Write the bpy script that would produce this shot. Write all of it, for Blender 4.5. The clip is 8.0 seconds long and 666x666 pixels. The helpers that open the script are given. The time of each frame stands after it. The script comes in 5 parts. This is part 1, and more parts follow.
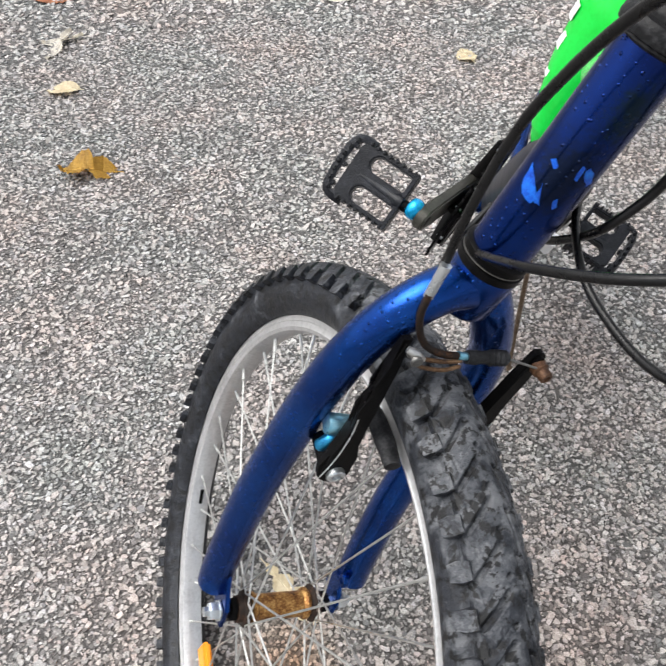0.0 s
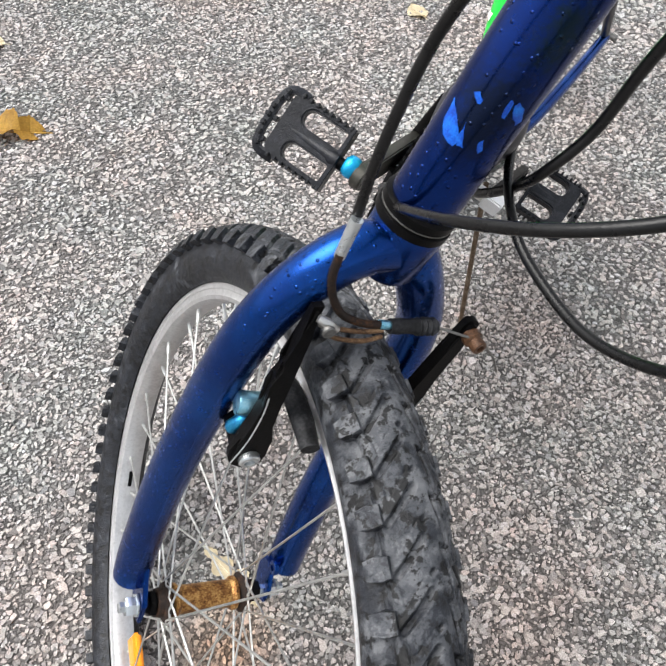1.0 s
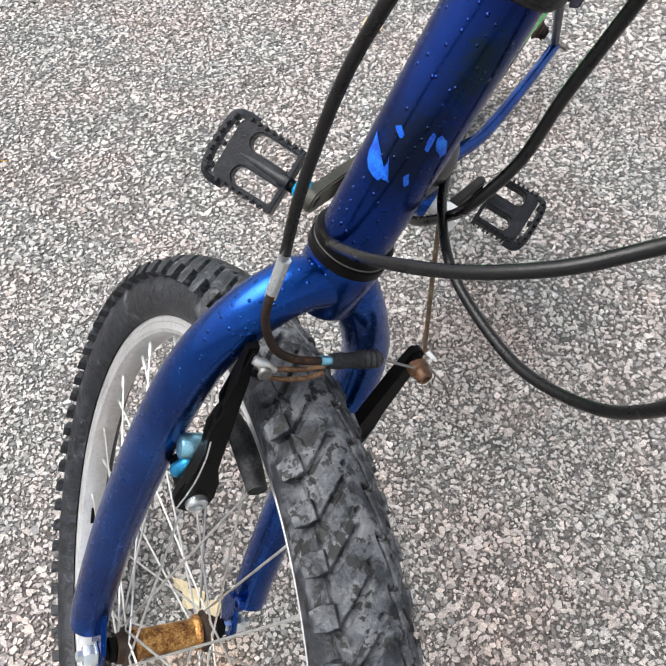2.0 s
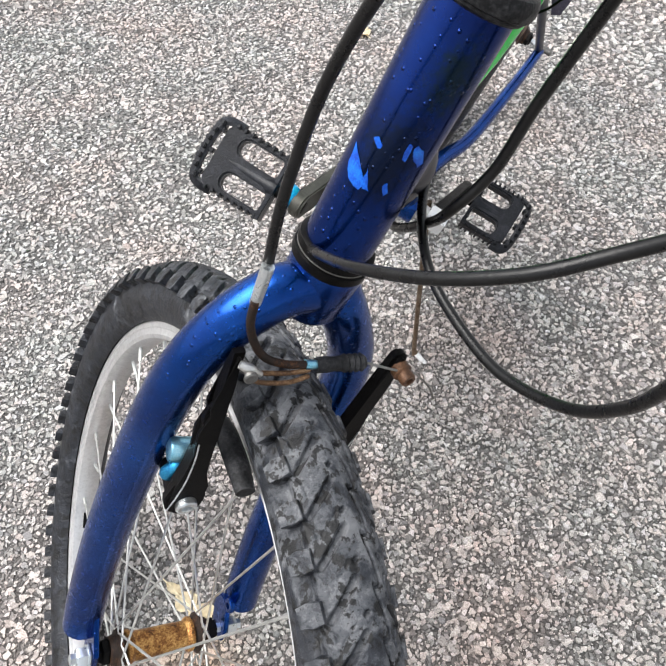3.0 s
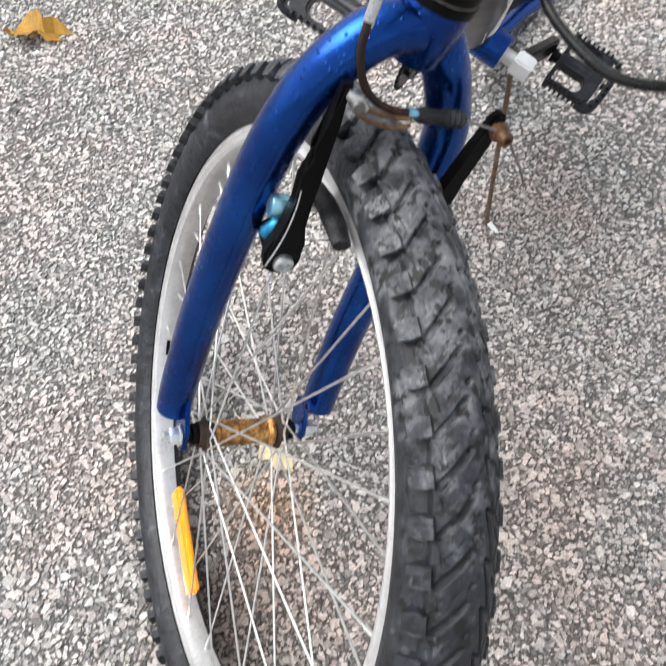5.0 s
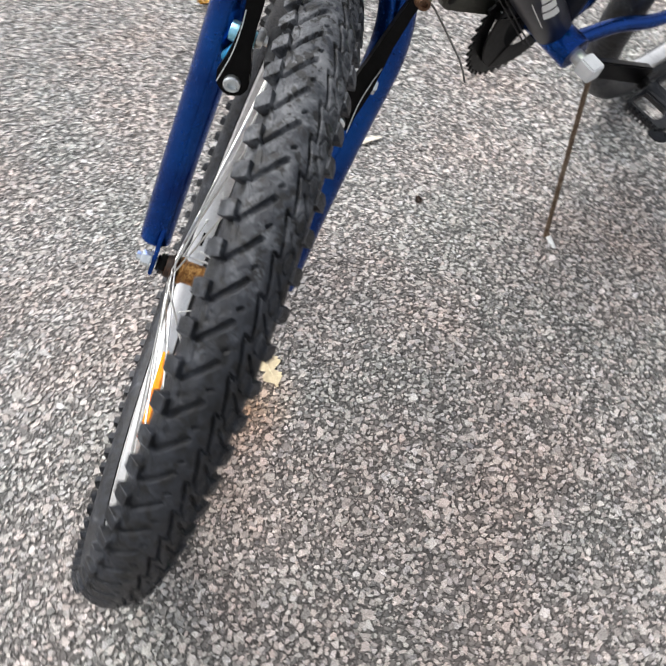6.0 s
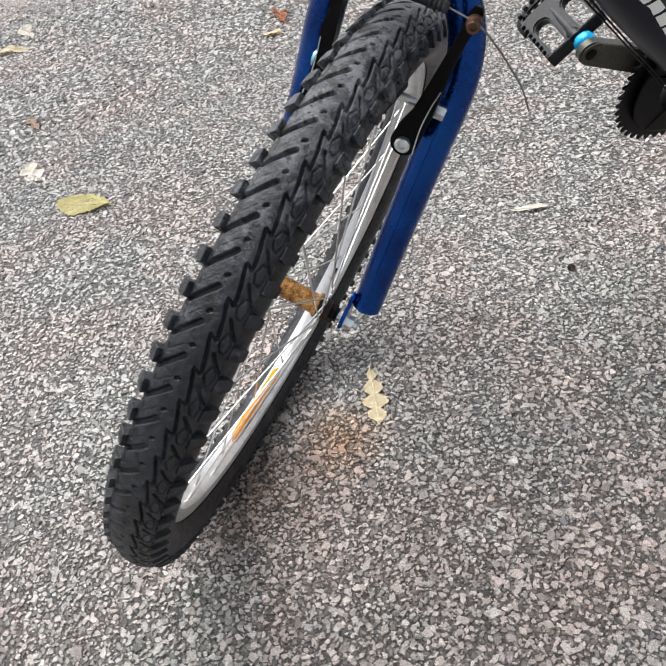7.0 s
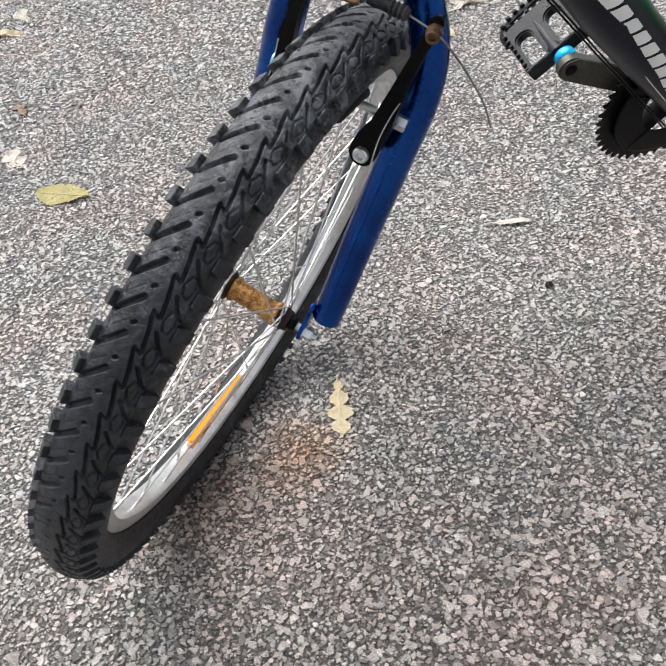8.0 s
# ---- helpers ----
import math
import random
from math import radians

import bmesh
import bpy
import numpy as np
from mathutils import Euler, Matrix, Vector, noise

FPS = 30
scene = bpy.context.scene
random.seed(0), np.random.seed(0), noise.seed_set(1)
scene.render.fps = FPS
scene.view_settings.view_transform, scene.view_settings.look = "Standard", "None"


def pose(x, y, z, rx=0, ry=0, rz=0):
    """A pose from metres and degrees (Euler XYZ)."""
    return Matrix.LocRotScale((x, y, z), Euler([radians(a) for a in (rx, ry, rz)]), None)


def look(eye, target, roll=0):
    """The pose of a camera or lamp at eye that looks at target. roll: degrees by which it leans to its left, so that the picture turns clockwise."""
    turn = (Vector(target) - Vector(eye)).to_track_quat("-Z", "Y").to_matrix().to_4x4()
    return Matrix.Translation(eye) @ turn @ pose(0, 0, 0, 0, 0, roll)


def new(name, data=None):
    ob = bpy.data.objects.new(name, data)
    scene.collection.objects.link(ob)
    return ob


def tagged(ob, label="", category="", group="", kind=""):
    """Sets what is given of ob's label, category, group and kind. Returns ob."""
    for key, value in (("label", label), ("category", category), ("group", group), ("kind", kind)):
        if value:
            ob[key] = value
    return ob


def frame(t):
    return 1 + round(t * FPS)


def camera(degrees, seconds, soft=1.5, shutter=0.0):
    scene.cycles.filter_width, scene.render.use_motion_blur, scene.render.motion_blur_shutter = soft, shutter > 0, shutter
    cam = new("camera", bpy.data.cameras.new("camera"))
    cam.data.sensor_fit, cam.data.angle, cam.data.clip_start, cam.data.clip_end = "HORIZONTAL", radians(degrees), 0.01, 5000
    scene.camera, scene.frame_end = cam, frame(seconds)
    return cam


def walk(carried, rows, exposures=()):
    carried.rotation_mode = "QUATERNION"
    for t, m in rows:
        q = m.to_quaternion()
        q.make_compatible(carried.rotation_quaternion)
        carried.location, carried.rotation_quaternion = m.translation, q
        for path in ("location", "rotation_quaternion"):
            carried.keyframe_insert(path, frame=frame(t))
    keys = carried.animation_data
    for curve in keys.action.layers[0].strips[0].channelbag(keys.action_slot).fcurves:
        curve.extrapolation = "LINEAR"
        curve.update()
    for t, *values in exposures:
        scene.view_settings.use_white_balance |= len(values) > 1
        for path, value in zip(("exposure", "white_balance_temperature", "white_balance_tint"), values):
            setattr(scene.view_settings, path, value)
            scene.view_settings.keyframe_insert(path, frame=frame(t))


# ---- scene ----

# ------------------------------------------------------------ camera and its walk
cam = camera(51.61, 8.0, soft=1.5, shutter=0.4)
ROWS = [
    (0, 0.0120, -0.1781, 0.9174, 36.498, 0.167, -12.943),
    (0.5, 0.0293, -0.1672, 0.8994, 35.735, -1.709, -14.610),
    (1, 0.0490, -0.1578, 0.8760, 34.072, -1.830, -15.329),
    (1.5, 0.0677, -0.1459, 0.8726, 34.573, -1.513, -17.543),
    (2.8, 0.0760, -0.1516, 0.8855, 35.049, -2.043, -19.084),
    (3, 0.0766, -0.1527, 0.8850, 35.183, -1.905, -19.318),
    (3.5, 0.0851, -0.1485, 0.9010, 37.809, -2.340, -19.852),
    (4, 0.0772, -0.1593, 0.9026, 37.529, -2.274, -19.762),
    (4.5, 0.0384, -0.1910, 0.8733, 33.950, -1.805, -17.247),
    (5, 0.0268, -0.2342, 0.8434, 29.298, 0.625, -14.912),
    (5.2, 0.0248, -0.2549, 0.8349, 28.509, 1.135, -14.103),
    (6.3, 0.2657, -0.4565, 0.7881, 38.499, 4.828, 13.715),
    (6.5, 0.2991, -0.4577, 0.7834, 39.945, 8.443, 17.399),
    (6.7, 0.3185, -0.4560, 0.7697, 42.248, 10.495, 21.127),
    (7, 0.3421, -0.4455, 0.7538, 44.816, 10.125, 24.752),
    (7.5, 0.3524, -0.4203, 0.7462, 44.898, 9.613, 25.894),
    (8, 0.3648, -0.4075, 0.7413, 45.035, 7.896, 26.486),
]

walk(cam, [(t, pose(x, y, z, rx, ry, rz)) for t, x, y, z, rx, ry, rz in ROWS], [(0.0, 0.92), (0.5, 0.94), (1.5, 1.15), (3.0, 1.22), (4.0, 1.24), (5.0, 1.26), (6.4, 1.0), (7.0, 0.98), (8.0, 0.98)])

# ------------------------------------------------------------ world and sun (bright overcast)
world = bpy.data.worlds.new("overcast_sky")
scene.world = world
world.use_nodes = True
wn, wl = world.node_tree.nodes, world.node_tree.links
sky = wn.new("ShaderNodeTexSky")
sky.sky_type = "NISHITA"
sky.sun_disc = False
sky.sun_elevation = radians(61)
sky.sun_rotation = radians(300)
sky.dust_density = 4.0
pale = wn.new("ShaderNodeHueSaturation")
pale.inputs["Saturation"].default_value = 0.28
wl.new(sky.outputs[0], pale.inputs["Color"])
wl.new(pale.outputs[0], wn["Background"].inputs["Color"])
wn["Background"].inputs["Strength"].default_value = 0.118
sun_data = bpy.data.lights.new("sun", "SUN")
sun_data.energy = 1.65
sun_data.angle = radians(54)
sun_data.color = (1.0, 0.985, 0.97)
sun = new("sun", sun_data)
sun.matrix_world = look((-1.7, 1.0, 3.8), (0, 0, 0))


# ------------------------------------------------------------ materials
def mat(name, color=(0.5, 0.5, 0.5), rough=0.5, metal=0.0, coat=0.0, spec=0.5):
    m = bpy.data.materials.new(name)
    m.use_nodes = True
    b = m.node_tree.nodes["Principled BSDF"]
    b.inputs["Base Color"].default_value = (*color, 1)
    b.inputs["Roughness"].default_value = rough
    b.inputs["Metallic"].default_value = metal
    b.inputs["Coat Weight"].default_value = coat
    b.inputs["Coat Roughness"].default_value = 0.08
    b.inputs["Specular IOR Level"].default_value = spec
    return m


def nd(m, kind, **kw):
    n = m.node_tree.nodes.new(kind)
    for k, v in kw.items():
        n.inputs[k].default_value = v
    return n


def ln(m, a, b):
    m.node_tree.links.new(a, b)


def bsdf(m):
    return m.node_tree.nodes["Principled BSDF"]


def ramp(m, fac, stops):
    r = m.node_tree.nodes.new("ShaderNodeValToRGB")
    e = r.color_ramp.elements
    e[0].position, e[0].color = stops[0][0], (*stops[0][1], 1)
    e[1].position, e[1].color = stops[-1][0], (*stops[-1][1], 1)
    for p, c in stops[1:-1]:
        x = e.new(p)
        x.color = (*c, 1)
    ln(m, fac, r.inputs[0])
    return r


def coords(m, scale=(1, 1, 1)):
    tc = m.node_tree.nodes.new("ShaderNodeTexCoord")
    mp = m.node_tree.nodes.new("ShaderNodeMapping")
    mp.inputs["Scale"].default_value = scale
    ln(m, tc.outputs["Object"], mp.inputs[0])
    return mp.outputs[0]


def speckled(name, stops, scale, rough=(0.4, 0.7), metal=0.0, bump=0.3, dist=0.0005, detail=6, coat=0.0, fine=None, spec=0.5):
    """A worn surface: colour from noise at two scales, roughness and bump from the finer one."""
    m = mat(name, metal=metal, coat=coat, spec=spec)
    v = coords(m)
    n1 = nd(m, "ShaderNodeTexNoise", Scale=scale, Detail=detail, Roughness=0.6)
    n2 = nd(m, "ShaderNodeTexNoise", Scale=fine or scale * 7, Detail=4, Roughness=0.6)
    ln(m, v, n1.inputs["Vector"])
    ln(m, v, n2.inputs["Vector"])
    mix = m.node_tree.nodes.new("ShaderNodeMath")
    mix.operation = "MULTIPLY_ADD"
    ln(m, n2.outputs[0], mix.inputs[0])
    mix.inputs[1].default_value = 0.45
    half = m.node_tree.nodes.new("ShaderNodeMath")
    half.operation = "MULTIPLY"
    half.inputs[1].default_value = 0.55
    ln(m, n1.outputs[0], half.inputs[0])
    ln(m, half.outputs[0], mix.inputs[2])
    r = ramp(m, mix.outputs[0], stops)
    ln(m, r.outputs[0], bsdf(m).inputs["Base Color"])
    mr = nd(m, "ShaderNodeMapRange")
    mr.inputs["To Min"].default_value, mr.inputs["To Max"].default_value = rough
    ln(m, n1.outputs[0], mr.inputs[0])
    ln(m, mr.outputs[0], bsdf(m).inputs["Roughness"])
    bp = nd(m, "ShaderNodeBump", Strength=bump, Distance=dist)
    ln(m, n2.outputs[0], bp.inputs["Height"])
    ln(m, bp.outputs[0], bsdf(m).inputs["Normal"])
    return m


def blue_paint(name, lo, hi, drops=True, scuffs=(), coat=0.16):
    """Deep metallic blue lacquer with rain drops and fine dirt."""
    m = mat(name, lo, 0.25, 0.92, coat, 0.3)
    bsdf(m).inputs["Coat Roughness"].default_value = 0.12
    v = coords(m)
    n1 = nd(m, "ShaderNodeTexNoise", Scale=14.0, Detail=5, Roughness=0.6)
    ln(m, v, n1.inputs["Vector"])
    r = ramp(m, n1.outputs[0], [(0.3, lo), (0.7, hi)])
    n3 = nd(m, "ShaderNodeTexNoise", Scale=160.0, Detail=5, Roughness=0.7)
    ln(m, v, n3.inputs["Vector"])
    dirt_shade = ramp(m, n3.outputs[0], [(0.66, (0, 0, 0)), (0.8, (0.45, 0.45, 0.45))])
    mx = m.node_tree.nodes.new("ShaderNodeMix")
    mx.data_type = "RGBA"
    ln(m, dirt_shade.outputs[0], mx.inputs["Factor"])
    ln(m, r.outputs[0], mx.inputs["A"])
    mx.inputs["B"].default_value = (0.03, 0.03, 0.035, 1)
    paint = mx.outputs["Result"]
    # patches where a sticker was scraped off: speckled, dull and nearly black
    for at, reach, tone in scuffs:
        wob = nd(m, "ShaderNodeTexNoise", Scale=95.0, Detail=6, Roughness=0.75)
        ln(m, v, wob.inputs["Vector"])
        shift = m.node_tree.nodes.new("ShaderNodeVectorMath")
        shift.operation = "MULTIPLY_ADD"
        ln(m, wob.outputs["Color"], shift.inputs[0])
        shift.inputs[1].default_value = (0.022, 0.022, 0.022)
        ln(m, v, shift.inputs[2])
        squeeze = nd(m, "ShaderNodeMapping")
        squeeze.inputs["Scale"].default_value = (1.0, 1.0, 0.62)
        ln(m, shift.outputs[0], squeeze.inputs[0])
        far_off = m.node_tree.nodes.new("ShaderNodeVectorMath")
        far_off.operation = "DISTANCE"
        ln(m, squeeze.outputs[0], far_off.inputs[0])
        far_off.inputs[1].default_value = (at[0] + 0.011, at[1] + 0.011, (at[2] + 0.011) * 0.62)
        grit = nd(m, "ShaderNodeTexNoise", Scale=420.0, Detail=3, Roughness=0.7)
        ln(m, v, grit.inputs["Vector"])
        blend = m.node_tree.nodes.new("ShaderNodeMath")
        blend.operation = "MULTIPLY_ADD"
        ln(m, grit.outputs[0], blend.inputs[0])
        blend.inputs[1].default_value = 0.018
        ln(m, far_off.outputs["Value"], blend.inputs[2])
        mask = ramp(m, blend.outputs[0], [(reach * 0.72, (0.92, 0.92, 0.92)), (reach * 1.15, (0, 0, 0))])
        over = m.node_tree.nodes.new("ShaderNodeMix")
        over.data_type = "RGBA"
        ln(m, mask.outputs[0], over.inputs["Factor"])
        ln(m, paint, over.inputs["A"])
        over.inputs["B"].default_value = (*tone, 1)
        paint = over.outputs["Result"]
    ln(m, paint, bsdf(m).inputs["Base Color"])
    mr = nd(m, "ShaderNodeMapRange")
    mr.inputs["To Min"].default_value, mr.inputs["To Max"].default_value = 0.13, 0.36
    ln(m, n3.outputs[0], mr.inputs[0])
    ln(m, mr.outputs[0], bsdf(m).inputs["Roughness"])
    if drops:
        vo = nd(m, "ShaderNodeTexVoronoi", Scale=290.0, Randomness=1.0)
        ln(m, v, vo.inputs["Vector"])
        dr = ramp(m, vo.outputs["Distance"], [(0.12, (1, 1, 1)), (0.3, (0, 0, 0))])
        pick = m.node_tree.nodes.new("ShaderNodeMath")
        pick.operation = "GREATER_THAN"
        pick.inputs[1].default_value = 0.58
        sep = m.node_tree.nodes.new("ShaderNodeSeparateColor")
        ln(m, vo.outputs["Color"], sep.inputs[0])
        ln(m, sep.outputs[0], pick.inputs[0])
        mul = m.node_tree.nodes.new("ShaderNodeMath")
        mul.operation = "MULTIPLY"
        ln(m, dr.outputs[0], mul.inputs[0])
        ln(m, pick.outputs[0], mul.inputs[1])
        bp = nd(m, "ShaderNodeBump", Strength=0.6, Distance=0.0012)
        ln(m, mul.outputs[0], bp.inputs["Height"])
        ln(m, bp.outputs[0], bsdf(m).inputs["Normal"])
        ln(m, bp.outputs[0], bsdf(m).inputs["Coat Normal"])
    return m


STONE = [(0.0, (0.100, 0.100, 0.099)), (0.12, (0.235, 0.235, 0.232)), (0.4, (0.375, 0.370, 0.361)), (0.75, (0.445, 0.434, 0.422)), (0.94, (0.495, 0.489, 0.480)), (1.0, (0.58, 0.575, 0.57))]
SETTLED = [(p, tuple(0.80 * q for q in c)) for p, c in STONE]


def stains_and_shade(m, v, color):
    """Large soft patches: brownish and pinkish earth, darker areas and painted contact shade, over a colour."""
    n = nd(m, "ShaderNodeTexNoise", Scale=4.2, Detail=4, Roughness=0.6)
    ln(m, v, n.inputs["Vector"])
    tint = ramp(m, n.outputs[0], [(0.30, (0.88, 0.92, 0.90)), (0.42, (0.93, 0.945, 0.945)), (0.52, (0.98, 0.95, 0.945)), (0.68, (1.03, 0.935, 0.90))])
    mx = m.node_tree.nodes.new("ShaderNodeMix")
    mx.data_type = "RGBA"
    mx.blend_type = "MULTIPLY"
    mx.inputs["Factor"].default_value = 1.0
    ln(m, color, mx.inputs["A"])
    ln(m, tint.outputs[0], mx.inputs["B"])
    # one rusty earth stain on the asphalt beside the wheel
    sub = m.node_tree.nodes.new("ShaderNodeVectorMath")
    sub.operation = "DISTANCE"
    geo = m.node_tree.nodes.new("ShaderNodeNewGeometry")
    wob = nd(m, "ShaderNodeTexNoise", Scale=22.0, Detail=3)
    ln(m, geo.outputs["Position"], wob.inputs["Vector"])
    add = m.node_tree.nodes.new("ShaderNodeVectorMath")
    add.operation = "MULTIPLY_ADD"
    ln(m, wob.outputs["Color"], add.inputs[0])
    add.inputs[1].default_value = (0.05, 0.05, 0.0)
    ln(m, geo.outputs["Position"], add.inputs[2])
    ln(m, add.outputs[0], sub.inputs[0])
    sub.inputs[1].default_value = (0.025, 0.035, 0.0)
    f = ramp(m, sub.outputs["Value"], [(0.0, (0.85, 0.85, 0.85)), (0.08, (0, 0, 0))])
    mx2 = m.node_tree.nodes.new("ShaderNodeMix")
    mx2.data_type = "RGBA"
    mx2.blend_type = "MULTIPLY"
    ln(m, f.outputs[0], mx2.inputs["Factor"])
    ln(m, mx.outputs["Result"], mx2.inputs["A"])
    mx2.inputs["B"].default_value = (1.05, 0.68, 0.42, 1)
    # a broad browner, darker patch of road beside the bicycle
    far_off = m.node_tree.nodes.new("ShaderNodeVectorMath")
    far_off.operation = "DISTANCE"
    add2 = m.node_tree.nodes.new("ShaderNodeVectorMath")
    add2.operation = "MULTIPLY_ADD"
    wob2 = nd(m, "ShaderNodeTexNoise", Scale=4.0, Detail=4)
    ln(m, geo.outputs["Position"], wob2.inputs["Vector"])
    ln(m, wob2.outputs["Color"], add2.inputs[0])
    add2.inputs[1].default_value = (0.35, 0.35, 0.0)
    ln(m, geo.outputs["Position"], add2.inputs[2])
    ln(m, add2.outputs[0], far_off.inputs[0])
    far_off.inputs[1].default_value = (0.55, 0.22, 0.0)
    f2 = ramp(m, far_off.outputs["Value"], [(0.22, (0.4, 0.4, 0.4)), (0.62, (0, 0, 0))])
    mx3 = m.node_tree.nodes.new("ShaderNodeMix")
    mx3.data_type = "RGBA"
    mx3.blend_type = "MULTIPLY"
    ln(m, f2.outputs[0], mx3.inputs["Factor"])
    ln(m, mx2.outputs["Result"], mx3.inputs["A"])
    mx3.inputs["B"].default_value = (0.86, 0.80, 0.77, 1)
    # a second darker patch in front of the wheel
    near_by = m.node_tree.nodes.new("ShaderNodeVectorMath")
    near_by.operation = "DISTANCE"
    ln(m, add2.outputs[0], near_by.inputs[0])
    near_by.inputs[1].default_value = (0.20, -0.32, 0.0)
    f3 = ramp(m, near_by.outputs["Value"], [(0.15, (1, 1, 1)), (0.62, (0, 0, 0))])
    mx4 = m.node_tree.nodes.new("ShaderNodeMix")
    mx4.data_type = "RGBA"
    mx4.blend_type = "MULTIPLY"
    ln(m, f3.outputs[0], mx4.inputs["Factor"])
    ln(m, mx3.outputs["Result"], mx4.inputs["A"])
    mx4.inputs["B"].default_value = (0.87, 0.84, 0.82, 1)
    # contact shade beside the wheel, painted into the road as a brown patch
    dirt_shade = m.node_tree.nodes.new("ShaderNodeVectorMath")
    dirt_shade.operation = "DISTANCE"
    ln(m, add.outputs[0], dirt_shade.inputs[0])
    dirt_shade.inputs[1].default_value = (-0.046, -0.084, 0.0)
    f4 = ramp(m, dirt_shade.outputs["Value"], [(0.03, (0.9, 0.9, 0.9)), (0.13, (0, 0, 0))])
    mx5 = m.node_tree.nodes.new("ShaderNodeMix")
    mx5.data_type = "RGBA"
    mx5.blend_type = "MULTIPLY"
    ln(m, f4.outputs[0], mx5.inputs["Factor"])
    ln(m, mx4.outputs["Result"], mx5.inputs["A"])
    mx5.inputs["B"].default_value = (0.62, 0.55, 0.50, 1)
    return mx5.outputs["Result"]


def asphalt_material():
    m = mat("asphalt", rough=0.85)
    v = coords(m)
    vo = nd(m, "ShaderNodeTexVoronoi", Scale=145.0)
    ln(m, v, vo.inputs["Vector"])
    ed = nd(m, "ShaderNodeTexVoronoi", Scale=145.0)
    ed.feature = "DISTANCE_TO_EDGE"
    ln(m, v, ed.inputs["Vector"])
    sep = m.node_tree.nodes.new("ShaderNodeSeparateColor")
    ln(m, vo.outputs["Color"], sep.inputs[0])
    col = ramp(m, sep.outputs[0], SETTLED)
    gap = ramp(m, ed.outputs["Distance"], [(0.02, (1, 1, 1)), (0.10, (0, 0, 0))])
    mx = m.node_tree.nodes.new("ShaderNodeMix")
    mx.data_type = "RGBA"
    ln(m, gap.outputs[0], mx.inputs["Factor"])
    ln(m, col.outputs[0], mx.inputs["A"])
    mx.inputs["B"].default_value = (0.085, 0.082, 0.079, 1)
    # fresher, darker bitumen between the loose stones round the bicycle
    geo = m.node_tree.nodes.new("ShaderNodeNewGeometry")
    oval = nd(m, "ShaderNodeMapping")
    oval.inputs["Location"].default_value = (0.25 / 2.4, -0.65 / 1.4, 0.0)
    oval.inputs["Scale"].default_value = (1 / 2.4, 1 / 1.4, 0.0)
    ln(m, geo.outputs["Position"], oval.inputs[0])
    reach = m.node_tree.nodes.new("ShaderNodeVectorMath")
    reach.operation = "LENGTH"
    ln(m, oval.outputs[0], reach.inputs[0])
    fade = nd(m, "ShaderNodeMapRange")
    fade.inputs["From Min"].default_value, fade.inputs["From Max"].default_value = 0.76, 1.0
    fade.inputs["To Min"].default_value, fade.inputs["To Max"].default_value = 0.60, 0.0
    ln(m, reach.outputs["Value"], fade.inputs[0])
    bed = m.node_tree.nodes.new("ShaderNodeMix")
    bed.data_type = "RGBA"
    ln(m, fade.outputs[0], bed.inputs["Factor"])
    ln(m, mx.outputs["Result"], bed.inputs["A"])
    bed.inputs["B"].default_value = (0.034, 0.032, 0.030, 1)
    ln(m, stains_and_shade(m, v, bed.outputs["Result"]), bsdf(m).inputs["Base Color"])
    bp = nd(m, "ShaderNodeBump", Strength=0.8, Distance=0.002)
    inv = ramp(m, ed.outputs["Distance"], [(0.0, (0, 0, 0)), (0.25, (1, 1, 1))])
    ln(m, inv.outputs[0], bp.inputs["Height"])
    ln(m, bp.outputs[0], bsdf(m).inputs["Normal"])
    return m


